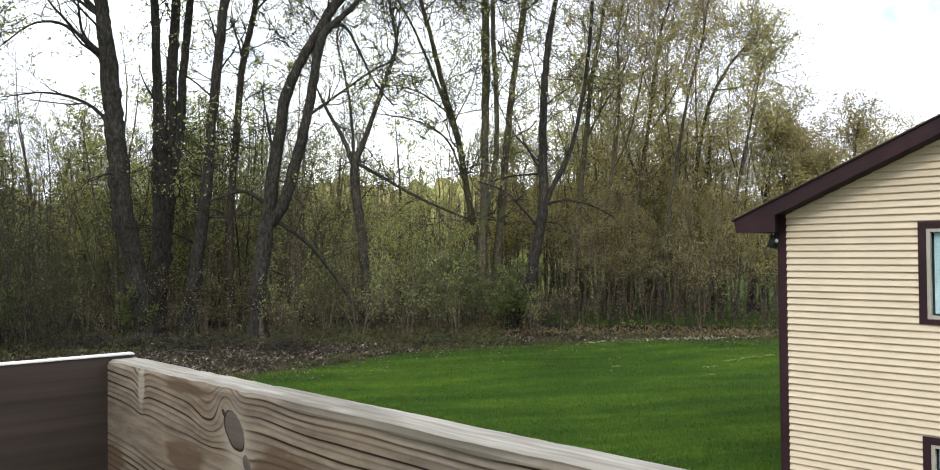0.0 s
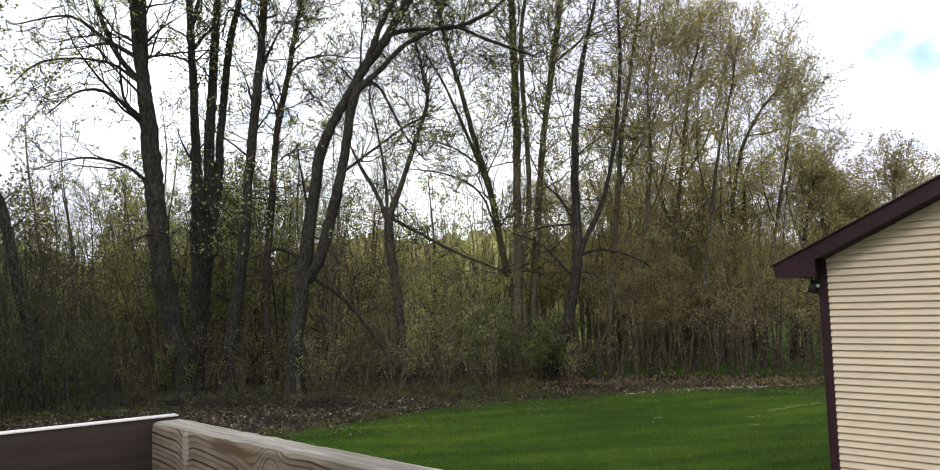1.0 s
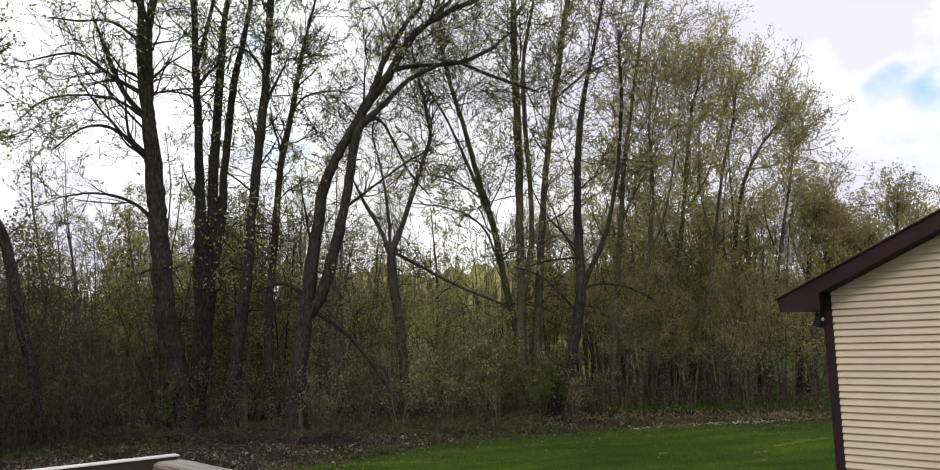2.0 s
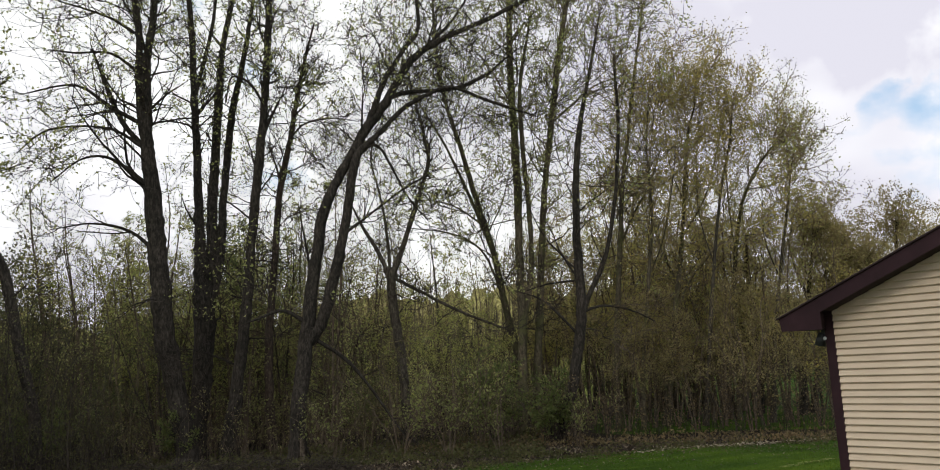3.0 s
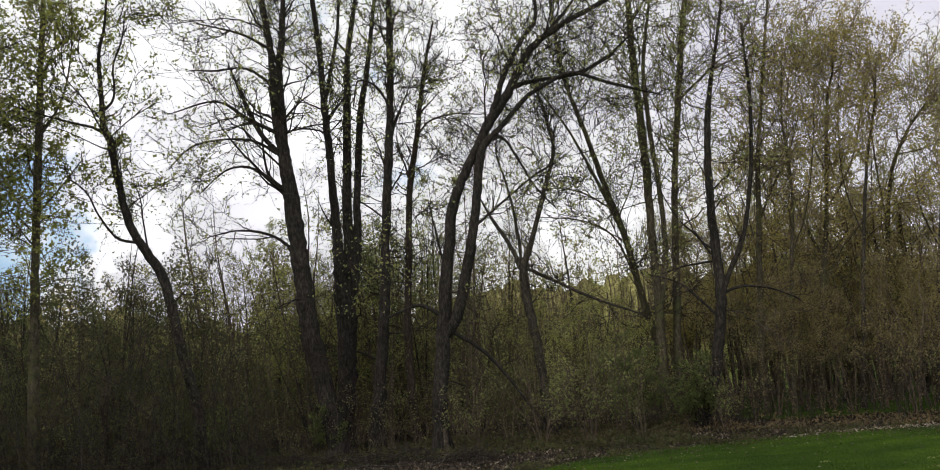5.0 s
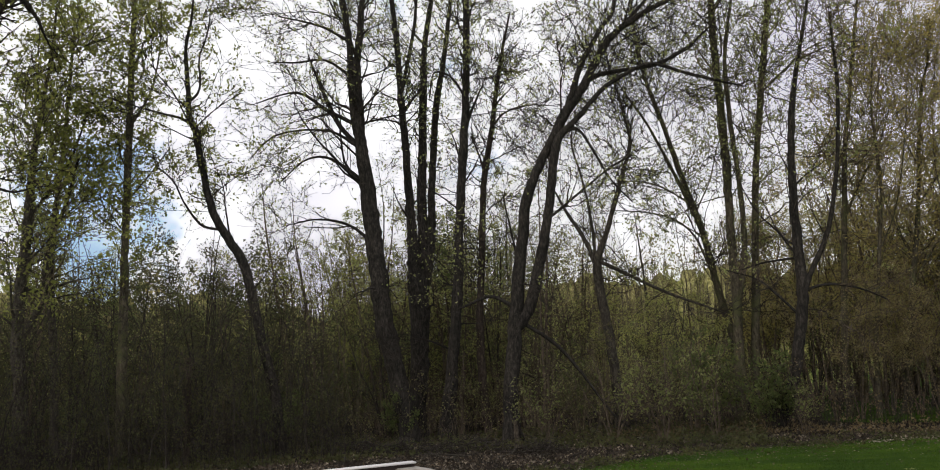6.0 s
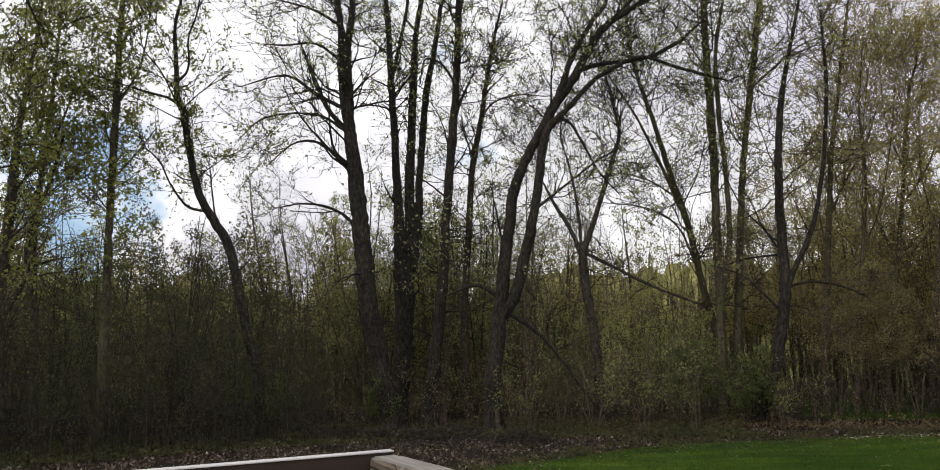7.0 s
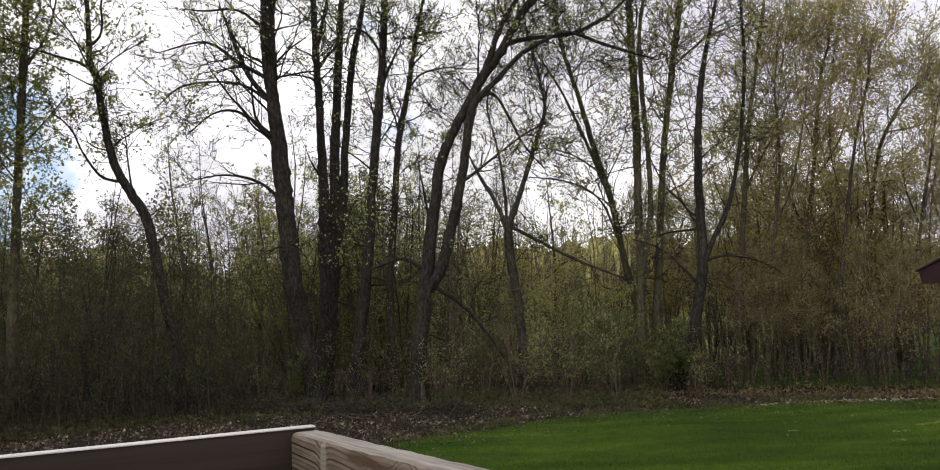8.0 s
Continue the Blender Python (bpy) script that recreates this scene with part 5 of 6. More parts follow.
stems = []
stems.append([(0, -0.1, 0.33), (0, 0.55, 0.306), (-0.04, 3.11, 0.263), (-0.21, 5.53, 0.236), (-0.1, 7.5, 0.237), (0.04, 9.26, 0.21), (0.14, 11.05, 0.184), (0.25, 13.13, 0.129), (0.53, 15.27, 0.087), (0.82, 17.47, 0.059), (0.99, 19.71, 0.045)])
stems.append([(-0.05, 7.26, 0.098), (0.66, 7.26, 0.084), (1.79, 7.65, 0.056), (2.48, 7.79, 0.028)])
stems.append([(0.07, 10.28, 0.099), (0.98, 11.62, 0.085), (1.76, 13.26, 0.057), (2.31, 15.2, 0.044)])
stems.append([(0.73, 5.03, 0.111), (0.71, 7.01, 0.139), (0.75, 8.02, 0.126), (0.94, 9.29, 0.098), (1.47, 10.86, 0.071), (1.89, 12.74, 0.043)])
woodland_tree("tree", (-27.06, 26.68), stems, BARK_GREY, TWIG_OLIVE, LEAF_FRESH, "leafy forked tree with yellow-green foliage", 117, limbs=50, boughs=216, sprigs=384, twigs=969, leaves=7800, reach=5.7, start=0.25, spread=0.2, leaf_size=0.14)

stems = []
stems.append([(0, -0.1, 0.185), (0, 0.44, 0.171), (-0.06, 4.04, 0.157), (-0.26, 7.88, 0.143), (-0.1, 11.03, 0.116), (0.18, 14.02, 0.088), (0.35, 16.81, 0.06), (0.49, 19.09, 0.046)])
woodland_tree("tree", (-26.88, 28.25), stems, BARK_GREY, TWIG_OLIVE, LEAF_FRESH, "thin leafy tree among larger trunks", 118, limbs=36, boughs=144, sprigs=272, twigs=727, leaves=6200, reach=4.9, start=0.3, leaf_size=0.13)

stems = []
stems.append([(0, -0.1, 0.124), (0, 0.35, 0.115), (0.03, 2.4, 0.115), (0.08, 4.18, 0.102)])
woodland_tree("dead_trunk", (-20.52, 28.35), stems, BARK_RED, TWIG_BROWN, LEAF_BUD, "broken reddish dead trunk standing in the thicket", 119, limbs=2, boughs=3, sprigs=5, twigs=11, leaves=0, reach=0.8)

stems = []
stems.append([(0, -0.1, 0.199), (0.29, 3.46, 0.163), (0.78, 6.9, 0.129), (1.24, 10.42, 0.107), (1.24, 13.77, 0.072), (1.65, 16.84, 0.037)])
stems.append([(0.84, 7.19, 0.07), (1.7, 9.18, 0.059), (2.39, 12.12, 0.048), (2.79, 14.83, 0.024)])
woodland_tree("tree", (6.17, 40.53), stems, BARK_GREEN, TWIG_GOLD, LEAF_GOLD, "slender grey tree with golden-olive buds", 120, girth=0.6, limbs=34, boughs=190, sprigs=300, twigs=800, leaves=3000, reach=4.8, start=0.35, spread=0.2, lift=0.4, angle=44, fork=40, limb=0.24)

stems = []
stems.append([(0, -0.1, 0.216), (0.46, 3.29, 0.179), (1.08, 7.62, 0.144), (1.71, 11.15, 0.109), (2.4, 13.81, 0.074), (2.75, 15.94, 0.037)])
stems.append([(1.14, 7.91, 0.072), (0.63, 10.35, 0.061), (0.75, 13.09, 0.049), (1.16, 15.85, 0.025)])
woodland_tree("tree", (9.21, 40.98), stems, BARK_GREY, TWIG_GOLD, LEAF_GOLD, "slender pale tree with yellow-green buds", 121, girth=0.6, limbs=34, boughs=150, sprigs=330, twigs=900, leaves=7000, reach=4.8, start=0.35, spread=0.2, lift=0.4, angle=44, fork=40, limb=0.24)

stems = []
stems.append([(0, -0.1, 0.214), (0.37, 3.11, 0.163), (0.94, 6.64, 0.126), (1.54, 9.61, 0.101), (1.96, 11.71, 0.064), (2.27, 13.22, 0.039)])
stems.append([(1, 6.93, 0.075), (0.5, 9.1, 0.063), (0.61, 11.57, 0.038)])
woodland_tree("tree", (12.77, 42.1), stems, BARK_GREY, TWIG_GOLD, LEAF_YELLOW, "slender pale tree with yellow-green buds", 122, girth=0.65, limbs=34, boughs=190, sprigs=300, twigs=700, leaves=2400, reach=4.0, start=0.3, spread=0.2, lift=0.4, angle=44, fork=40, limb=0.24)

stems = []
stems.append([(0, -0.1, 0.276), (0.39, 2.89, 0.223), (0.72, 5, 0.172), (1, 6.2, 0.12), (1.24, 7.05, 0.086), (1.4, 7.71, 0.052)])
stems.append([(0.79, 5.6, 0.103), (1.7, 6.3, 0.086), (2.46, 6.99, 0.052)])
woodland_tree("tree", (17.26, 43.72), stems, BARK_DARK, TWIG_GOLD, LEAF_BROWN, "low spreading tree with olive-brown crown", 123, girth=0.7, limbs=34, boughs=150, sprigs=272, twigs=460, leaves=10140, reach=3.0, start=0.2, spread=0.16, lift=0.3, angle=44, limb=0.26)

stems = []
stems.append([(-0, -0.1, 0.264), (0.42, 2.99, 0.21), (0.81, 5.51, 0.175), (1.16, 7.58, 0.123), (1.49, 8.95, 0.088), (1.71, 9.81, 0.053)])
stems.append([(0.88, 6.15, 0.088), (0.37, 7.98, 0.07), (0.23, 9.48, 0.053)])
woodland_tree("tree", (15.39, 45.46), stems, BARK_DARK, TWIG_GOLD, LEAF_BROWN, "low rounded tree with olive-brown crown", 124, girth=0.7, limbs=36, boughs=150, sprigs=272, twigs=460, leaves=9360, reach=3.8, start=0.2, spread=0.16, lift=0.5, angle=44, limb=0.26)

stems = []
stems.append([(0, -0.1, 0.24), (0.2, 2.6, 0.2), (0.5, 5.4, 0.15), (0.8, 7.6, 0.10), (1.0, 9.0, 0.07), (1.1, 10.0, 0.04)])
stems.append([(0.5, 5.6, 0.10), (-0.3, 7.6, 0.08), (-0.7, 9.4, 0.04)])
woodland_tree("tree", (20.3, 45.4), stems, BARK_GREY, TWIG_GOLD, LEAF_BROWN, "rounded tree with olive-brown crown beyond the house", 126, limbs=36, boughs=150, sprigs=272, twigs=460, leaves=8200, reach=3.6, start=0.2, spread=0.18, lift=0.5, angle=44, limb=0.26)
# low brown trees that close the wood behind the tall gold one
for spot, tall, seed, lbl in (((9.6, 46.2), 8.6, 131, "low twiggy brown tree at the wood's edge"), ((12.0, 47.0), 9.6, 132, "low dense tree with brown buds"), ((13.9, 47.6), 10.6, 133, "low twiggy tree with brown-olive buds")):
    lows = [[(0, -0.1, 0.15), (0.15, tall * 0.3, 0.12), (-0.1, tall * 0.62, 0.08), (0.1, tall * 0.95, 0.03)], [(0.1, tall * 0.2, 0.09), (0.9, tall * 0.5, 0.06), (1.3, tall * 0.86, 0.025)], [(0.0, tall * 0.24, 0.09), (-0.9, tall * 0.55, 0.06), (-1.4, tall * 0.84, 0.025)]]
    woodland_tree("tree", spot, lows, BARK_DARK, TWIG_BROWN, LEAF_BROWN, lbl, seed, girth=0.8, limbs=30, boughs=130, sprigs=240, twigs=420, leaves=6200, reach=2.6, start=0.2, spread=0.17, lift=0.4, angle=44, limb=0.26)

stems = []
stems.append([(0, -0.1, 0.24), (-0.2, 2.4, 0.2), (-0.1, 4.9, 0.15), (0.2, 6.7, 0.10), (0.4, 8.0, 0.07), (0.5, 8.9, 0.04)])
stems.append([(-0.1, 5.0, 0.10), (0.9, 6.6, 0.08), (1.5, 7.9, 0.04)])
woodland_tree("tree", (23.4, 46.2), stems, BARK_GREY, TWIG_GOLD, LEAF_OLIVE, "spreading tree with olive spring crown beyond the house", 127, limbs=34, boughs=140, sprigs=260, twigs=440, leaves=7400, reach=3.4, start=0.2, spread=0.18, lift=0.4, angle=46, limb=0.26)

stems = []
stems.append([(-0, -0.1, 0.095), (-0, 0.36, 0.088), (-0.02, 0.64, 0.076), (-0.03, 0.95, 0.063)])
woodland_tree("dead_trunk", (-8.46, 33.34), stems, BARK_PALE, TWIG_BROWN, LEAF_BUD, "pale split broken stump", 125, limbs=1, boughs=2, sprigs=3, twigs=4, leaves=0, reach=0.3, fringe=2)


# ---- understory and distance ----
SAPLINGS = [
    sapling("sapling", 201, 9.5, 1.8, TWIG_DARK, LEAF_DARK, "thin dark understory sapling with small green leaves", 4, 75, 220, 1500, 0.07, reach=0.22),
    sapling("sapling", 202, 7.0, 2.0, TWIG_DARK, LEAF_GREEN, "thin dark understory sapling with small green leaves", 5, 75, 220, 2000, 0.068),
    sapling("sapling", 203, 5.0, 1.8, TWIG_OLIVE, LEAF_DARK, "thin dark understory sapling with small green leaves", 5, 75, 220, 2000, 0.068),
    sapling("sapling", 204, 9.0, 2.2, TWIG_BROWN, LEAF_OLIVE, "brownish understory sapling with olive spring buds", 5, 90, 240, 2200),
    sapling("sapling", 205, 6.5, 2.4, TWIG_BROWN, LEAF_BROWN, "brownish understory sapling with olive spring buds", 6, 90, 240, 2000),
    sapling("sapling", 206, 4.0, 1.6, TWIG_BROWN, LEAF_GREEN, "low leafy shrub at the wood's edge", 6, 70, 200, 1800),
    sapling("sapling", 207, 8.0, 2.2, TWIG_BROWN, LEAF_BUD, "slender bare sapling with a few pale buds", 4, 90, 300, 900, reach=0.26),
]


def scatter_saplings():
    rng = random.Random(5)
    spots = [(-22.5, 32.5), (-15.5, 36.5), (-6.5, 37), (14.5, 36.5), (10.5, 37.5), (-1.5, 36), (-9, 40)]
    for s, (x, y) in zip(SAPLINGS, spots):
        s.matrix_world = pose(x, y, 0, 0, 0, rng.uniform(0, 360))
    total = 48
    for k in range(total):
        bear = -62 + 93 * (k * 0.6180339 % 1.0)
        dist = 39.5 + 22 * rng.random() ** 1.3
        if bear > 4:
            dist = 43 + 18 * rng.random()
        if bear > 6 + rng.uniform(-4, 4):
            pick, size = rng.choice((3, 4, 6, 3, 6, 5)), rng.uniform(0.75, 1.1)
        elif bear > -21:
            pick, size = rng.choice((6, 6, 5, 1, 5, 6, 1)), rng.uniform(0.5, 0.95)
        else:
            pick, size = rng.choice((0, 1, 2, 1, 2, 0, 6)), rng.uniform(0.65, 1.1)
        b = radians(bear)
        o = copy_thing(SAPLINGS[pick], pose(0, 0, 0))
        o.matrix_world = pose(dist * math.sin(b), dist * math.cos(b), -0.02, 0, 0, rng.uniform(0, 360)) @ Matrix.Diagonal((size * 1.1, size * 1.1, size, 1))


scatter_saplings()


def pale_shrubs():
    """Front shrubs that leaf out earlier, with larger pale leaves on arching stems."""
    first = sapling("shrub", 231, 4.2, 2.6, TWIG_BROWN, LEAF_PALE, "arching shrub with larger pale green leaves", 7, 40, 100, 420, leaf_size=0.115, group="pale shrubs at the edge", reach=0.34)
    first["category"] = "shrub"
    first.matrix_world = pose(-2.6, 33.4, 0, 0, 0, 30)
    for x, y, s, a in ((-4.6, 34.0, 0.9, 140), (-0.6, 34.2, 0.8, 260), (-7.2, 33.4, 0.75, 10), (2.6, 34.6, 0.6, 80)):
        copy_thing(first, pose(0, 0, 0)).matrix_world = pose(x, y, 0, 0, 0, a) @ Matrix.Scale(s, 4)
    green = sapling("shrub", 232, 3.0, 1.6, TWIG_DARK, LEAF_GREEN, "rounded fresh green shrub", 6, 60, 140, 1800, leaf_size=0.12, group="green shrubs at the edge", reach=0.34)
    green["category"] = "shrub"
    green.matrix_world = pose(1.6, 36.2, 0, 0, 0, 50)
    for x, y, s, a in ((-0.9, 37.0, 1.1, 190), (-13.8, 34.6, 0.7, 20), (-19.5, 33.5, 0.8, 120)):
        copy_thing(green, pose(0, 0, 0)).matrix_world = pose(x, y, 0, 0, 0, a) @ Matrix.Scale(s, 4)


pale_shrubs()


def young_trees():
    """The middle storey: trees of eight to twelve metres between the big trunks."""
    kinds = [
        sapling("young_tree", 221, 11.5, 2.0, TWIG_DARK, LEAF_GREEN, "slim young tree with fresh green leaves", 3, 90, 240, 2700, leaf_size=0.096, reach=0.24, group="young trees", low=0.2),
        sapling("young_tree", 222, 10.0, 2.2, TWIG_OLIVE, LEAF_YELLOW, "slim young tree with yellow-green leaves", 3, 90, 240, 2400, leaf_size=0.096, reach=0.25, group="young trees", low=0.2),
        sapling("young_tree", 223, 11.0, 2.4, TWIG_BROWN, LEAF_OLIVE, "bushy young tree with olive-brown spring leaves", 4, 90, 240, 3600, leaf_size=0.075, reach=0.26, group="young trees", low=0.3),
        sapling("young_tree", 224, 9.0, 2.6, TWIG_BROWN, LEAF_BROWN, "bushy young tree with olive-brown spring leaves", 4, 90, 240, 3700, leaf_size=0.075, reach=0.28, group="young trees", low=0.25),
        sapling("young_tree", 225, 10.5, 2.0, TWIG_DARK, LEAF_DARK, "slim young tree with fresh green leaves", 3, 90, 240, 2700, leaf_size=0.096, reach=0.24, group="young trees", low=0.12),
    ]
    kinds.append(sapling("young_tree", 226, 13.0, 1.7, TWIG_BROWN, LEAF_BUD, "tall thin bare young tree with a few pale buds", 3, 120, 320, 600, leaf_size=0.085, reach=0.2, group="young trees", low=0.2))
    kinds.append(sapling("young_tree", 227, 12.0, 2.0, TWIG_OLIVE, LEAF_YELLOW, "tall thin bare young tree with yellow-green buds", 3, 120, 320, 900, leaf_size=0.085, reach=0.22, group="young trees", low=0.25))
    for kd in kinds:
        kd["category"] = "tree"
    rng = random.Random(31)
    used = set()
    plan = [(-64, -29, 23, (4, 4, 4, 4, 0), 0.85, 1.12), (-25, -11.5, 15, (1, 1, 0, 6), 0.85, 1.15), (-11.5, 1, 8, (1, 1, 6), 0.5, 0.75), (1, 17, 20, (2, 1, 2, 2), 0.82, 1.1), (16, 32, 11, (2, 3, 2, 3), 0.6, 0.78), (5, 20, 9, (3, 3, 3), 0.6, 0.85), (-30, -7, 30, (5, 5, 6), 0.75, 1.12), (4, 19, 10, (2, 3, 2), 0.9, 1.1), (6, 15, 11, (2, 2, 3), 1.2, 1.45), (-60, -30, 8, (5, 5, 0), 0.6, 0.85), (-26, -14, 4, (1, 1), 0.55, 0.8)]
    for lo, hi, count, picks, s0, s1 in plan:
        for k in range(count):
            b = radians(lo + (hi - lo) * (k + rng.random()) / count)
            dist = rng.uniform(41, 56) if lo < 0 else rng.uniform(44, 58)
            if lo == 5:
                dist = rng.uniform(39.5, 43)
            pick = rng.choice(picks)
            size = rng.uniform(s0, s1) * (0.8 + 0.2 * dist / 45)
            m = pose(dist * math.sin(b), dist * math.cos(b), -0.02, 0, 0, rng.uniform(0, 360)) @ Matrix.Diagonal((size * 1.1, size * 1.1, size, 1))
            if pick in used:
                copy_thing(kinds[pick], pose(0, 0, 0)).matrix_world = m
            else:
                used.add(pick)
                kinds[pick].matrix_world = m


young_trees()


def background_trees():
    """Tall thin trees farther in, seen between the near ones."""
    kinds = []
    for n, (h, leaf) in enumerate(((14, LEAF_YELLOW), (17, LEAF_BUD), (12, LEAF_OLIVE), (15, LEAF_YELLOW))):
        rng = random.Random(n + 40)
        st = [(rng.uniform(-0.5, 0.5) * f, h * f - 0.1, 0.15 * (1 - f) + 0.012) for f in (0, 0.2, 0.4, 0.6, 0.8, 1.0)]
        kinds.append(woodland_tree("tree", (2, 60), [st], BARK_GREY, TWIG_OLIVE, leaf, "slender young tree deeper in the wood", 300 + n,
                                   limbs=18, boughs=50, sprigs=80, twigs=130, leaves=1900, leaf_size=0.125, fringe=10, reach=3.6, start=0.2, group="trees deeper in the wood"))
    rng = random.Random(9)
    count = 26
    for k in range(count):
        b = radians(-60 + 92 * (k + rng.random()) / count)
        dist = rng.uniform(50, 84)
        m = pose(dist * math.sin(b), dist * math.cos(b), 0, 0, 0, rng.uniform(0, 360)) @ Matrix.Scale(rng.uniform(0.6, 0.95) if b < 0.3 else rng.uniform(0.42, 0.55), 4)
        if k < 4:
            kinds[k].matrix_world = m
        else:
            copy_thing(kinds[k % 4], pose(0, 0, 0)).matrix_world = m


background_trees()


def inner_woods():
    """Thin bare poles and their twigs deeper in the wood, with a veil of young leaves below."""
    rng = np.random.default_rng(52)
    # left poles and leaves take dark tones: the deep wood's shade as colour
    for lo, hi, n, tall, leaf, count, ztop, lbl in ((-64, -17, 230, 11.0, LEAF_DARK, 130000, 13.0, "bare poles and twigs deeper in the wood, darkened for shade"), (-20, 10, 190, 12.5, LEAF_YELLOW, 16000, 6.0, "grey bare poles and twigs deeper in the wood")):
        b = np.radians(rng.uniform(lo, hi, n))
        d = rng.uniform(50, 78, n)
        base = np.stack([d * np.sin(b), d * np.cos(b), 0 * b - 0.05], -1)
        s = np.linspace(0, 1, 7)[None, :, None]
        h = tall * (0.55 + 0.6 * rng.random(n))
        lean = rng.normal(0, 0.10, (n, 1, 3)) * np.array([1, 1, 0.0])
        paths = base[:, None] + s * h[:, None, None] * (np.array([0, 0, 1.0]) + lean) + rng.normal(0, 0.14, (n, 7, 3)) * s
        rad = np.linspace(1, 0.2, 7)[None] * (0.035 + 0.05 * rng.random(n))[:, None]
        bp, br = sprout(paths, rad, n * 8, 4, 2.6, 42, rng, start=0.25, lift=0.5, curl=0.22, thin=0.5, least=0.012)
        tp, tr = sprout(bp, br, n * 12, 3, 1.1, 42, rng, start=0.1, lift=0.2, curl=0.3, thin=0.7, least=0.010)
        me = mesh_from("inner_woods", *joined([tubes(paths, rad, 4), tubes(bp, br, 3), tubes(tp, tr, 3)]), TWIG_DARK if lo < -30 else TWIG_OLIVE)
        tagged(new("inner_woods", me), lbl, "woods", kind="stuff")
        b = np.radians(rng.uniform(lo, hi, count))
        d = rng.uniform(52, 80, count)
        z = 0.3 + ztop * rng.random(count) ** 1.3 * (0.75 + 0.25 * np.sin(b * 55))
        me = mesh_from("inner_leaves", *leaf_tips(np.stack([d * np.sin(b), d * np.cos(b), z], -1), 0.17, rng), leaf, False)
        tagged(new("inner_leaves", me), "veil of small young leaves deeper in the wood", "woods", kind="stuff")


inner_woods()


def middle_growth():
    """Fine brown canes with half-open leaves that close the gaps between the big trunks."""
    rng = np.random.default_rng(58)
    # the left group is coloured darker than the centre to stand for shade
    for lo, hi, n, tall, twig, leaf, count, lbl in ((-27, 1, 260, 3.9, TWIG_BROWN, LEAF_MID, 14000, "brown canes with half-open leaves between the trunks"),
                                                   (-62, -26, 320, 7.4, TWIG_DARK, LEAF_DARK, 42000, "canes with small leaves between the trunks, in shade-dark tones")):
        b = np.radians(rng.uniform(lo, hi, n))
        d = rng.uniform(42.5, 51, n) if hi > 0 else 32.6 + 12 * rng.random(n) ** 1.5
        s = np.linspace(0, 1, 6)[None, :, None]
        h = tall * (0.45 + 0.6 * rng.random(n))
        base = np.stack([d * np.sin(b), d * np.cos(b), 0 * b - 0.05], -1)
        lean = rng.normal(0, 0.3, (n, 1, 3)) * np.array([1, 1, 0.0])
        paths = base[:, None] + s * h[:, None, None] * (np.array([0, 0, 1.0]) + lean * s) + rng.normal(0, 0.1, (n, 6, 3)) * s
        rad = np.linspace(1, 0.3, 6)[None] * (0.012 + 0.02 * rng.random(n) ** 2)[:, None]
        tp, tr = sprout(paths, rad, n * 9, 3, 1.5, 52, rng, start=0.05, lift=0.2, curl=0.35, thin=0.6, least=0.007)
        me = mesh_from("middle_growth", *joined([tubes(paths, rad, 4), tubes(tp, tr, 3)]), twig)
        tagged(new("middle_growth", me), lbl, "undergrowth", kind="stuff")
        me = mesh_from("middle_leaves", *leaves_on(tp, count, 0.06, rng, 0.2), leaf, False)
        tagged(new("middle_leaves", me), "small half-open leaves of the middle growth", "undergrowth", kind="stuff")


middle_growth()


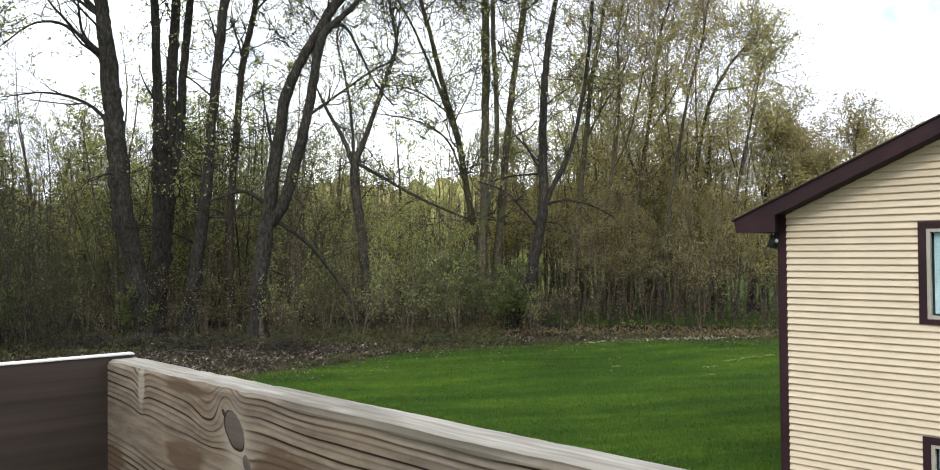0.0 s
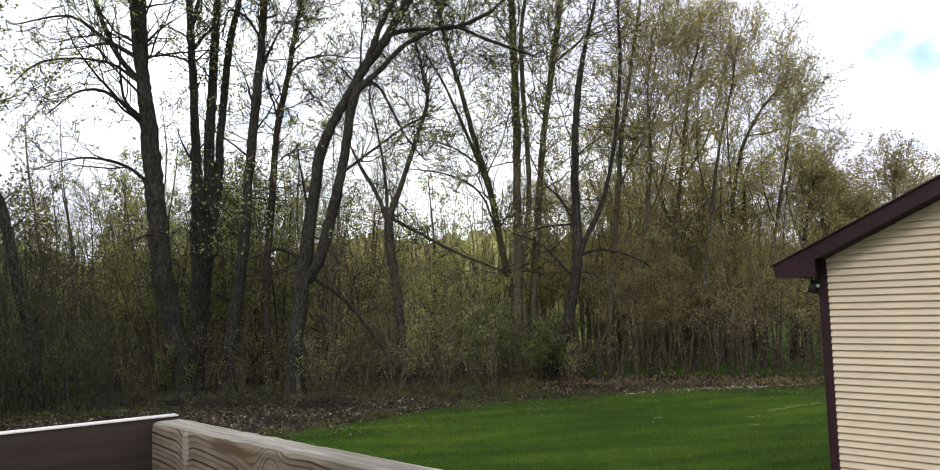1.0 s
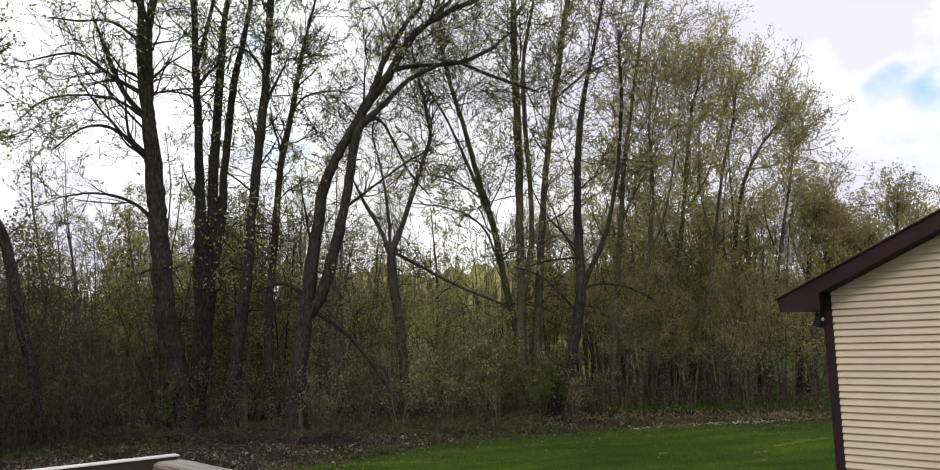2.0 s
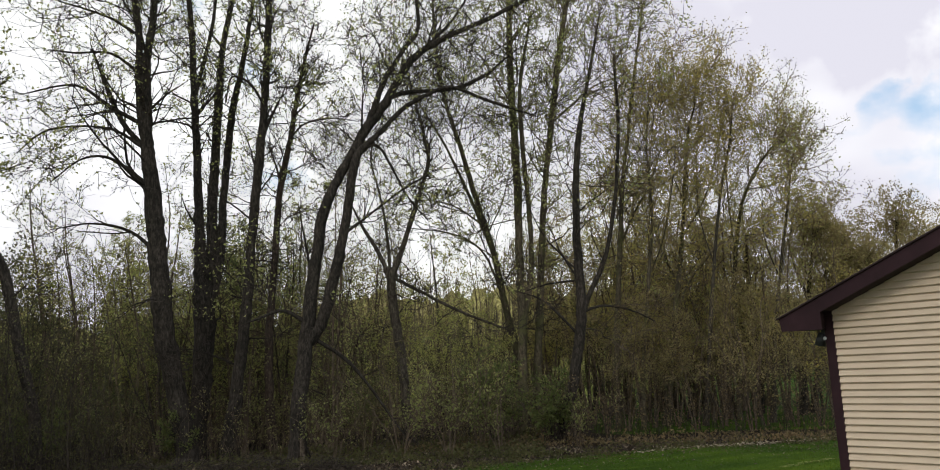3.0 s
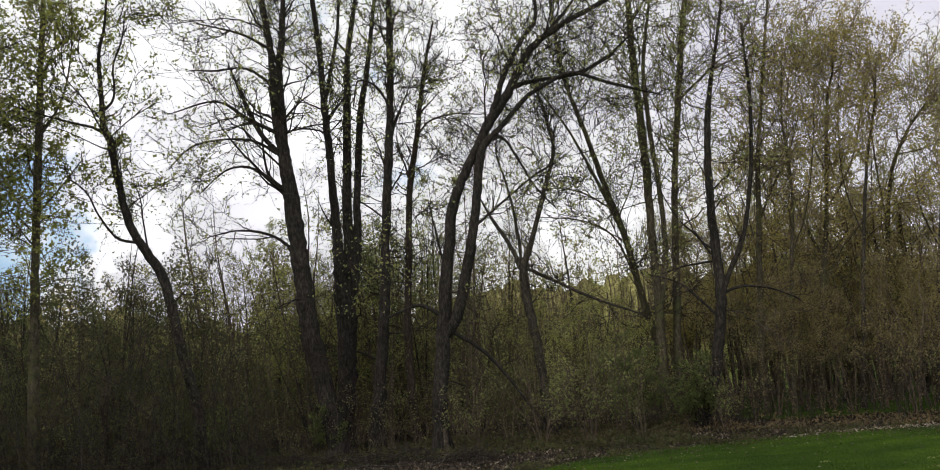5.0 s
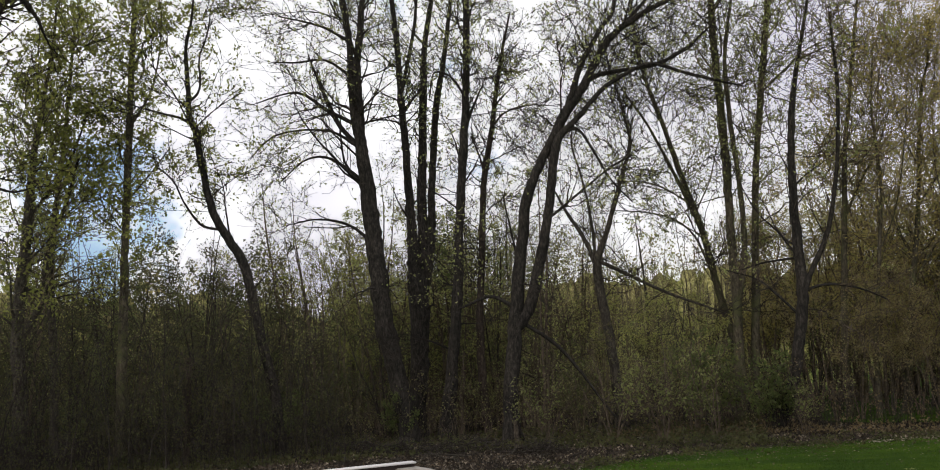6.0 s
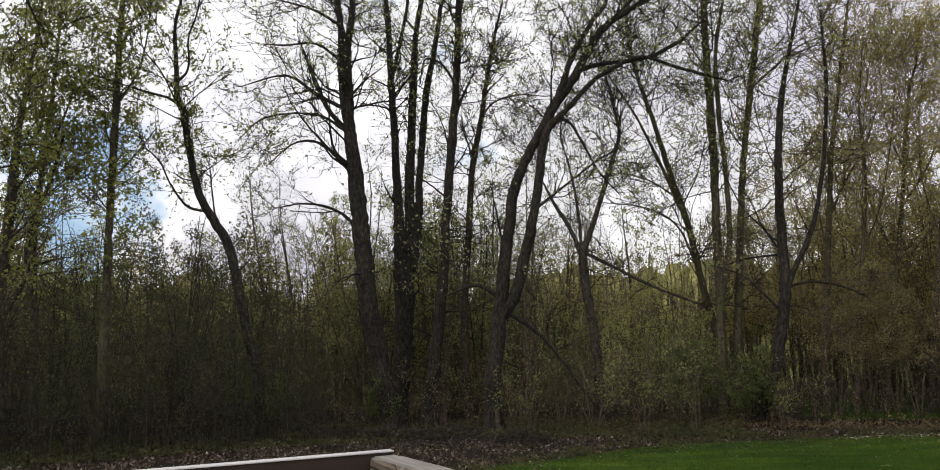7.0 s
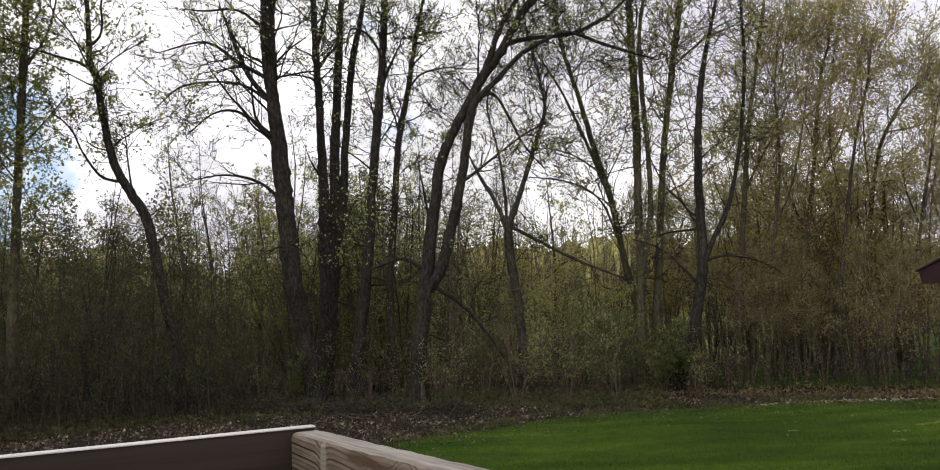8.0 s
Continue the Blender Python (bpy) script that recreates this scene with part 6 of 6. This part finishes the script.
def far_woods():
    rng = np.random.default_rng(77)
    n = 64000
    b = np.radians(rng.uniform(-68, 38, n))
    top = 15.6 + 1.6 * np.sin(b * 9 + 2) + 0.9 * np.sin(b * 31 + 1) + 0.7 * np.sin(b * 70) + 0.5 * np.sin(b * 160)
    d = rng.uniform(112, 135, n)
    z = top * (0.35 + 0.72 * rng.random(n))
    p = np.stack([d * np.sin(b), d * np.cos(b), z], -1)
    me = mesh_from("far_woods", *leaf_tips(p, 0.28, rng), LEAF_FAR, False)
    tagged(new("far_woods", me), "distant belt of spring woodland, coloured pale as if sunlit", "woods", kind="stuff")
    # the wooded rise behind
    bb = np.radians(np.linspace(-75, 45, 400))
    hh = 14.3 + 1.6 * np.sin(bb * 9 + 2) + 0.9 * np.sin(bb * 31 + 1) + 0.6 * np.sin(bb * 70) + 0.5 * np.sin(bb * 160) + rng.normal(0, 0.45, 400)
    rows_ = []
    for k, (dd, zz) in enumerate(((136, -0.5), (138, 0.45), (141, 0.8), (146, 1.0), (175, 1.0), (300, 0.2))):
        jig = rng.normal(0, 0.6, (400, 3)) * (0 < k < 5)
        rows_.append(np.stack([dd * np.sin(bb), dd * np.cos(bb), hh * zz if zz > 0 else 0 * bb - 0.5], -1) + jig)
    vv = np.concatenate(rows_)
    i, j = np.meshgrid(np.arange(5), np.arange(399), indexing="ij")
    q = (i * 400 + j).ravel()
    me = mesh_from("far_rise", vv, np.stack([q, q + 1, q + 401, q + 400], -1), FAR_WOOD)
    tagged(new("far_rise", me), "distant rise covered by dense spring woodland", "backdrop", kind="structure")
    # stems of the same belt
    m = 900
    b = np.radians(rng.uniform(-68, 38, m))
    d = rng.uniform(110, 138, m)
    base = np.stack([d * np.sin(b), d * np.cos(b), 0 * b], -1)
    steps = np.linspace(0, 1, 5)[None, :, None]
    h = (8 + 6 * rng.random(m))[:, None, None]
    paths = base[:, None] + steps * h * np.array([0, 0, 1.0]) + rng.normal(0, 0.25, (m, 5, 3)) * steps
    rad = np.linspace(0.16, 0.03, 5)[None] * np.ones((m, 1))
    me = mesh_from("far_trunks", *tubes(paths, rad, 4), BARK_GREY)
    tagged(new("far_trunks", me), "grey trunks of the distant woodland belt", "woods", kind="stuff")


far_woods()


def thicket():
    """Low canes and seedlings that fill the wood's floor."""
    rng = np.random.default_rng(15)
    # shade under the left trees is put into that thicket's dark materials
    for name, n, lo, hi, near, mat, leaf, lbl in (("thicket", 1500, -62, -25, 32.8, TWIG_DARK, LEAF_DARK, "dense thicket of thin canes and small leaves, darkened as shade"),
                                                  ("thicket", 1100, -25, 4, 36.5, TWIG_BROWN, LEAF_MID, "open olive thicket of canes and young leaves"),
                                                  ("thicket", 520, 2, 31, 36.0, TWIG_DARK, LEAF_DUSK, "sparse brown thicket of bare canes")):
        b = np.radians(rng.uniform(lo, hi, n))
        d = near + (20 if lo < 0 else 6) * rng.random(n) ** 1.6
        base = np.stack([d * np.sin(b), d * np.cos(b), 0 * b], -1)
        h = 0.7 + 2.6 * rng.random(n) ** 1.5
        lean = rng.normal(0, 0.6, (n, 1, 3)) * np.array([1, 1, 0.0])
        s = np.linspace(0, 1, 5)[None, :, None]
        paths = base[:, None] + s * h[:, None, None] * (np.array([0, 0, 1.0]) + lean * s) + rng.normal(0, 0.05, (n, 5, 3)) * s
        rad = np.linspace(1, 0.3, 5)[None] * (0.006 + 0.010 * rng.random(n))[:, None]
        tp, tr = sprout(paths, rad, n * 2, 3, 0.8, 45, rng, start=0.2, lift=0.3, curl=0.25, thin=0.7)
        me = mesh_from("thicket", *joined([tubes(paths, rad, 3), tubes(tp, tr, 3)]), mat)
        tagged(new(name, me), lbl, "undergrowth", kind="stuff")
        me = mesh_from("thicket_leaves", *leaves_on(tp, n * 14, 0.065, rng), leaf, False)
        tagged(new("thicket_leaves", me), "small young leaves of the undergrowth", "undergrowth", kind="stuff")


thicket()


def ground_cover():
    """Low herbs, brambles and tufts along the wood's edge."""
    rng = np.random.default_rng(18)
    for n, lo, hi, near, mat, lbl in ((22000, -62, 2, 31.8, LEAF_DARK, "low green herbs and brambles at the wood's edge"), (3500, -8, 31, 34.6, LEAF_DUSK, "low brown weeds at the wood's edge")):
        b = np.radians(rng.uniform(lo, hi, n))
        d = near + (9 if lo < -20 else 3.5) * rng.random(n) ** 1.3
        tuft = 0.35 + 0.65 * np.clip(np.sin(b * 90 + 3 * np.sin(d)) * np.sin(d * 1.7 + b * 20), 0, 1)
        p = np.stack([d * np.sin(b), d * np.cos(b), 0.03 + 0.55 * tuft * rng.random(n) ** 1.5], -1)
        me = mesh_from("ground_cover", *leaf_tips(p, 0.11, rng), mat, False)
        tagged(new("ground_cover", me), lbl, "undergrowth", kind="stuff")
    # rough tufts where the lawn runs out into the litter
    n = 30000
    x = rng.uniform(-30, 14, n)
    y = lawn_edge(x) + rng.normal(0.7, 1.1, n)
    clump = np.sin(x * 2.3 + 1.7 * np.sin(y * 1.9)) * np.sin(y * 2.9 + 1.3 * np.sin(x * 1.1)) + 0.4 * np.sin(x * 7.1 + y * 5.3)
    keep = clump > 0.30 + 0.35 * rng.normal(0, 1, n)
    x, y = x[keep], y[keep]
    p = np.stack([x, y, ground_height(x, y) + 0.02 + 0.12 * rng.random(len(x)) ** 2], -1)
    me = mesh_from("rough_grass", *leaf_tips(p, 0.085, rng), LEAF_DARK, False)
    tagged(new("rough_grass", me), "rough green tufts between lawn and leaf litter", "grass", kind="stuff")


ground_cover()


def litter():
    rng = np.random.default_rng(21)
    n = 150000
    x = rng.uniform(-34, 16, n)
    y = rng.uniform(9, 41, n)
    gap = y - lawn_edge(x)
    keep = (gap > 0.4 * rng.normal(0, 1, n)) & (np.hypot(x, y) < np.where(x > 3, 37.5, 41)) & (noise_field(x, y) > rng.random(n) * 0.9)
    x, y = x[keep], y[keep]
    p = np.stack([x, y, ground_height(x, y) + 0.012 + 0.03 * rng.random(len(x))], -1)
    me = mesh_from("leaf_litter", *leaf_tips(p, 0.095, rng), LITTER, False)
    tagged(new("leaf_litter", me), "brown and tan fallen leaves on bare soil", "leaf litter", kind="stuff")
    n = 2600
    x = rng.uniform(-10, 14, n)
    y = lawn_edge(x) - np.abs(rng.normal(0, 2.3, n)) - 0.2
    p = np.stack([x, y, ground_height(x, y) + 0.03], -1)
    me = mesh_from("stray_leaves", *leaf_quads(p, 0.07, rng, 0.25), LITTER, False)
    tagged(new("stray_leaves", me), "stray fallen leaves on the lawn's edge", "leaf litter", kind="stuff")


def lawn_rim():
    """Pale dry chips and stems in a narrow line where the far lawn ends, and a few dry streaks in the turf."""
    rng = np.random.default_rng(91)
    n = 1500
    x = rng.uniform(4.0, 13.5, n)
    keep = rng.random(n) < np.clip((x - 3) / 5, 0.15, 1) * (0.45 + 0.55 * np.sin(x * 3.1 + np.sin(x * 7.7)) ** 2)
    x = x[keep]
    y = np.interp(x, [4.0, 6.4, 8.6, 12.2, 13.5], [31.5, 32.35, 32.6, 33.15, 33.4]) + rng.normal(0, 0.16, len(x))
    p = np.stack([x, y, ground_height(x, y) + 0.015 + 0.05 * rng.random(len(x))], -1)
    me = mesh_from("dry_edge_chips", *leaf_quads(p, 0.085, rng, 0.35), PALE_CHIP, False)
    tagged(new("dry_edge_chips", me), "pale dry chips along the far lawn edge", "leaf litter", kind="stuff")
    rows_ = [(8.0, 26.05, 9.9, 26.95, 210), (7.0, 24.9, 7.5, 25.1, 25), (6.5, 23.3, 6.9, 23.45, 30), (4.3, 25.2, 4.6, 25.3, 22)]
    parts_ = []
    for x0, y0, x1, y1, m in rows_:
        f = rng.random(m)
        parts_.append(np.stack([x0 + (x1 - x0) * f + rng.normal(0, 0.03, m), y0 + (y1 - y0) * f + rng.normal(0, 0.035, m)], -1))
    q = np.concatenate(parts_)
    p = np.stack([q[:, 0], q[:, 1], ground_height(q[:, 0], q[:, 1]) + 0.045 + 0.03 * rng.random(len(q))], -1)
    me = mesh_from("dry_clippings", *leaf_quads(p, 0.055, rng, 0.3), DRY_GRASS, False)
    tagged(new("dry_clippings", me), "pale dry clippings lying in streaks on the lawn", "clippings", kind="stuff")


lawn_rim()


def noise_field(x, y):
    return np.clip(0.6 + 0.35 * np.sin(x * 0.9 + 2 * np.sin(y * 0.4)) * np.sin(y * 1.1 + x * 0.3) + 0.25 * np.sin(x * 2.7 + y * 1.9), 0.12, 1)


litter()


def grass():
    rng = np.random.default_rng(33)
    n = 160000
    d = 11 + 23 * rng.random(n) ** 1.25
    b = np.radians(rng.uniform(-30, 24, n))
    x, y = d * np.sin(b), d * np.cos(b)
    # keep clear of the house and of the wood
    lx, ly = (x - 4.878) * 0.7071 - (y - 12.651) * 0.7071, (x - 4.878) * 0.7071 + (y - 12.651) * 0.7071
    keep = (y < lawn_edge(x) + 0.25 * rng.normal(0, 1, n)) & ~((lx > -0.2) & (ly > -0.05))
    x, y = x[keep], y[keep]
    n = len(x)
    p = np.stack([x, y, ground_height(x, y) - 0.005], -1)
    a = rng.random(n) * 6.283
    e = np.stack([np.cos(a), np.sin(a), 0 * a], -1) * 0.006
    h = (0.035 + 0.045 * rng.random(n))[:, None]
    tip = p + np.concatenate([rng.normal(0, 0.02, (n, 2)), h], 1)
    v = np.stack([p - e, p + e, tip], 1).reshape(-1, 3)
    me = mesh_from("grass", v, np.arange(3 * n).reshape(-1, 3), GRASS, False)
    tagged(new("grass", me), "short mown green grass blades", "grass", kind="stuff")


grass()


def fallen_branches():
    rng = np.random.default_rng(8)
    for k in range(12):
        x, y = (-8.6, 27.8) if k < 6 else (-16.0, 30.0)
        x, y = x + rng.normal(0, 1.3), y + rng.normal(0, 0.9)
        a = rng.random() * 6.283
        ln = rng.uniform(1.2, 2.8)
        rows = [(f * ln * math.cos(a) + rng.normal(0, 0.05), f * ln * math.sin(a) + rng.normal(0, 0.05), 0.03 + rng.uniform(0.0, 0.5) * f * (1.4 - f), 0.03 * (1.2 - f)) for f in (0, 0.3, 0.6, 1)]
        p = smooth_path(rows, 12, rng, 0.2)
        tp, tr = sprout(p[None, :, :3], p[None, :, 3], 12, 4, 0.6, 45, rng, start=0.25, lift=0.1)
        me = mesh_from("fallen_branch", *joined([tubes(p[None, :, :3], p[None, :, 3], 6), tubes(tp, tr, 3)]), BARK_GREY)
        o = tagged(new("fallen_branch", me), "bare grey fallen branch lying on leaf litter", "branch", "fallen branches")
        o.location = (x, y, float(ground_height(x, y)))


fallen_branches()


def brush_piles():
    """Heaps of thrown branches at the wood's edge."""
    rng = np.random.default_rng(61)
    for x, y, rx, ry, h, n in ((-9.6, 30.4, 2.2, 1.0, 0.6, 230), (-6.8, 30.2, 1.7, 0.8, 0.45, 160), (-14.5, 31.0, 2.0, 1.0, 0.5, 150), (-12.0, 30.6, 2.0, 0.8, 0.45, 150)):
        p0 = np.stack([rng.normal(0, rx * 0.5, n), rng.normal(0, ry * 0.5, n), 0 * rng.random(n)], -1)
        p0[:, 2] = 0.02 + h * np.clip(1 - (p0[:, 0] / rx) ** 2 - (p0[:, 1] / ry) ** 2, 0, 1) * rng.random(n)
        a = rng.random(n) * 6.283
        ln = 0.3 + 1.2 * rng.random(n) ** 2
        d = np.stack([np.cos(a), np.sin(a), rng.normal(0.1, 0.28, n)], -1)
        s = np.linspace(-0.5, 0.5, 4)[None, :, None]
        paths = p0[:, None] + s * (d * ln[:, None])[:, None] + rng.normal(0, 0.05, (n, 4, 3))
        paths[..., 2] = np.maximum(paths[..., 2], 0.02)
        rad = (0.006 + 0.016 * rng.random(n) ** 2)[:, None] * np.linspace(1.1, 0.6, 4)[None]
        me = mesh_from("brush_pile", *tubes(paths, rad, 4), TWIG_DARK)
        o = tagged(new("brush_pile", me), "heap of bare thrown branches on leaf litter", "brush pile", "brush piles", "stuff")
        o.location = (x, y, float(ground_height(x, y)))


brush_piles()

# ---- siding laps, last ----
lay_siding()
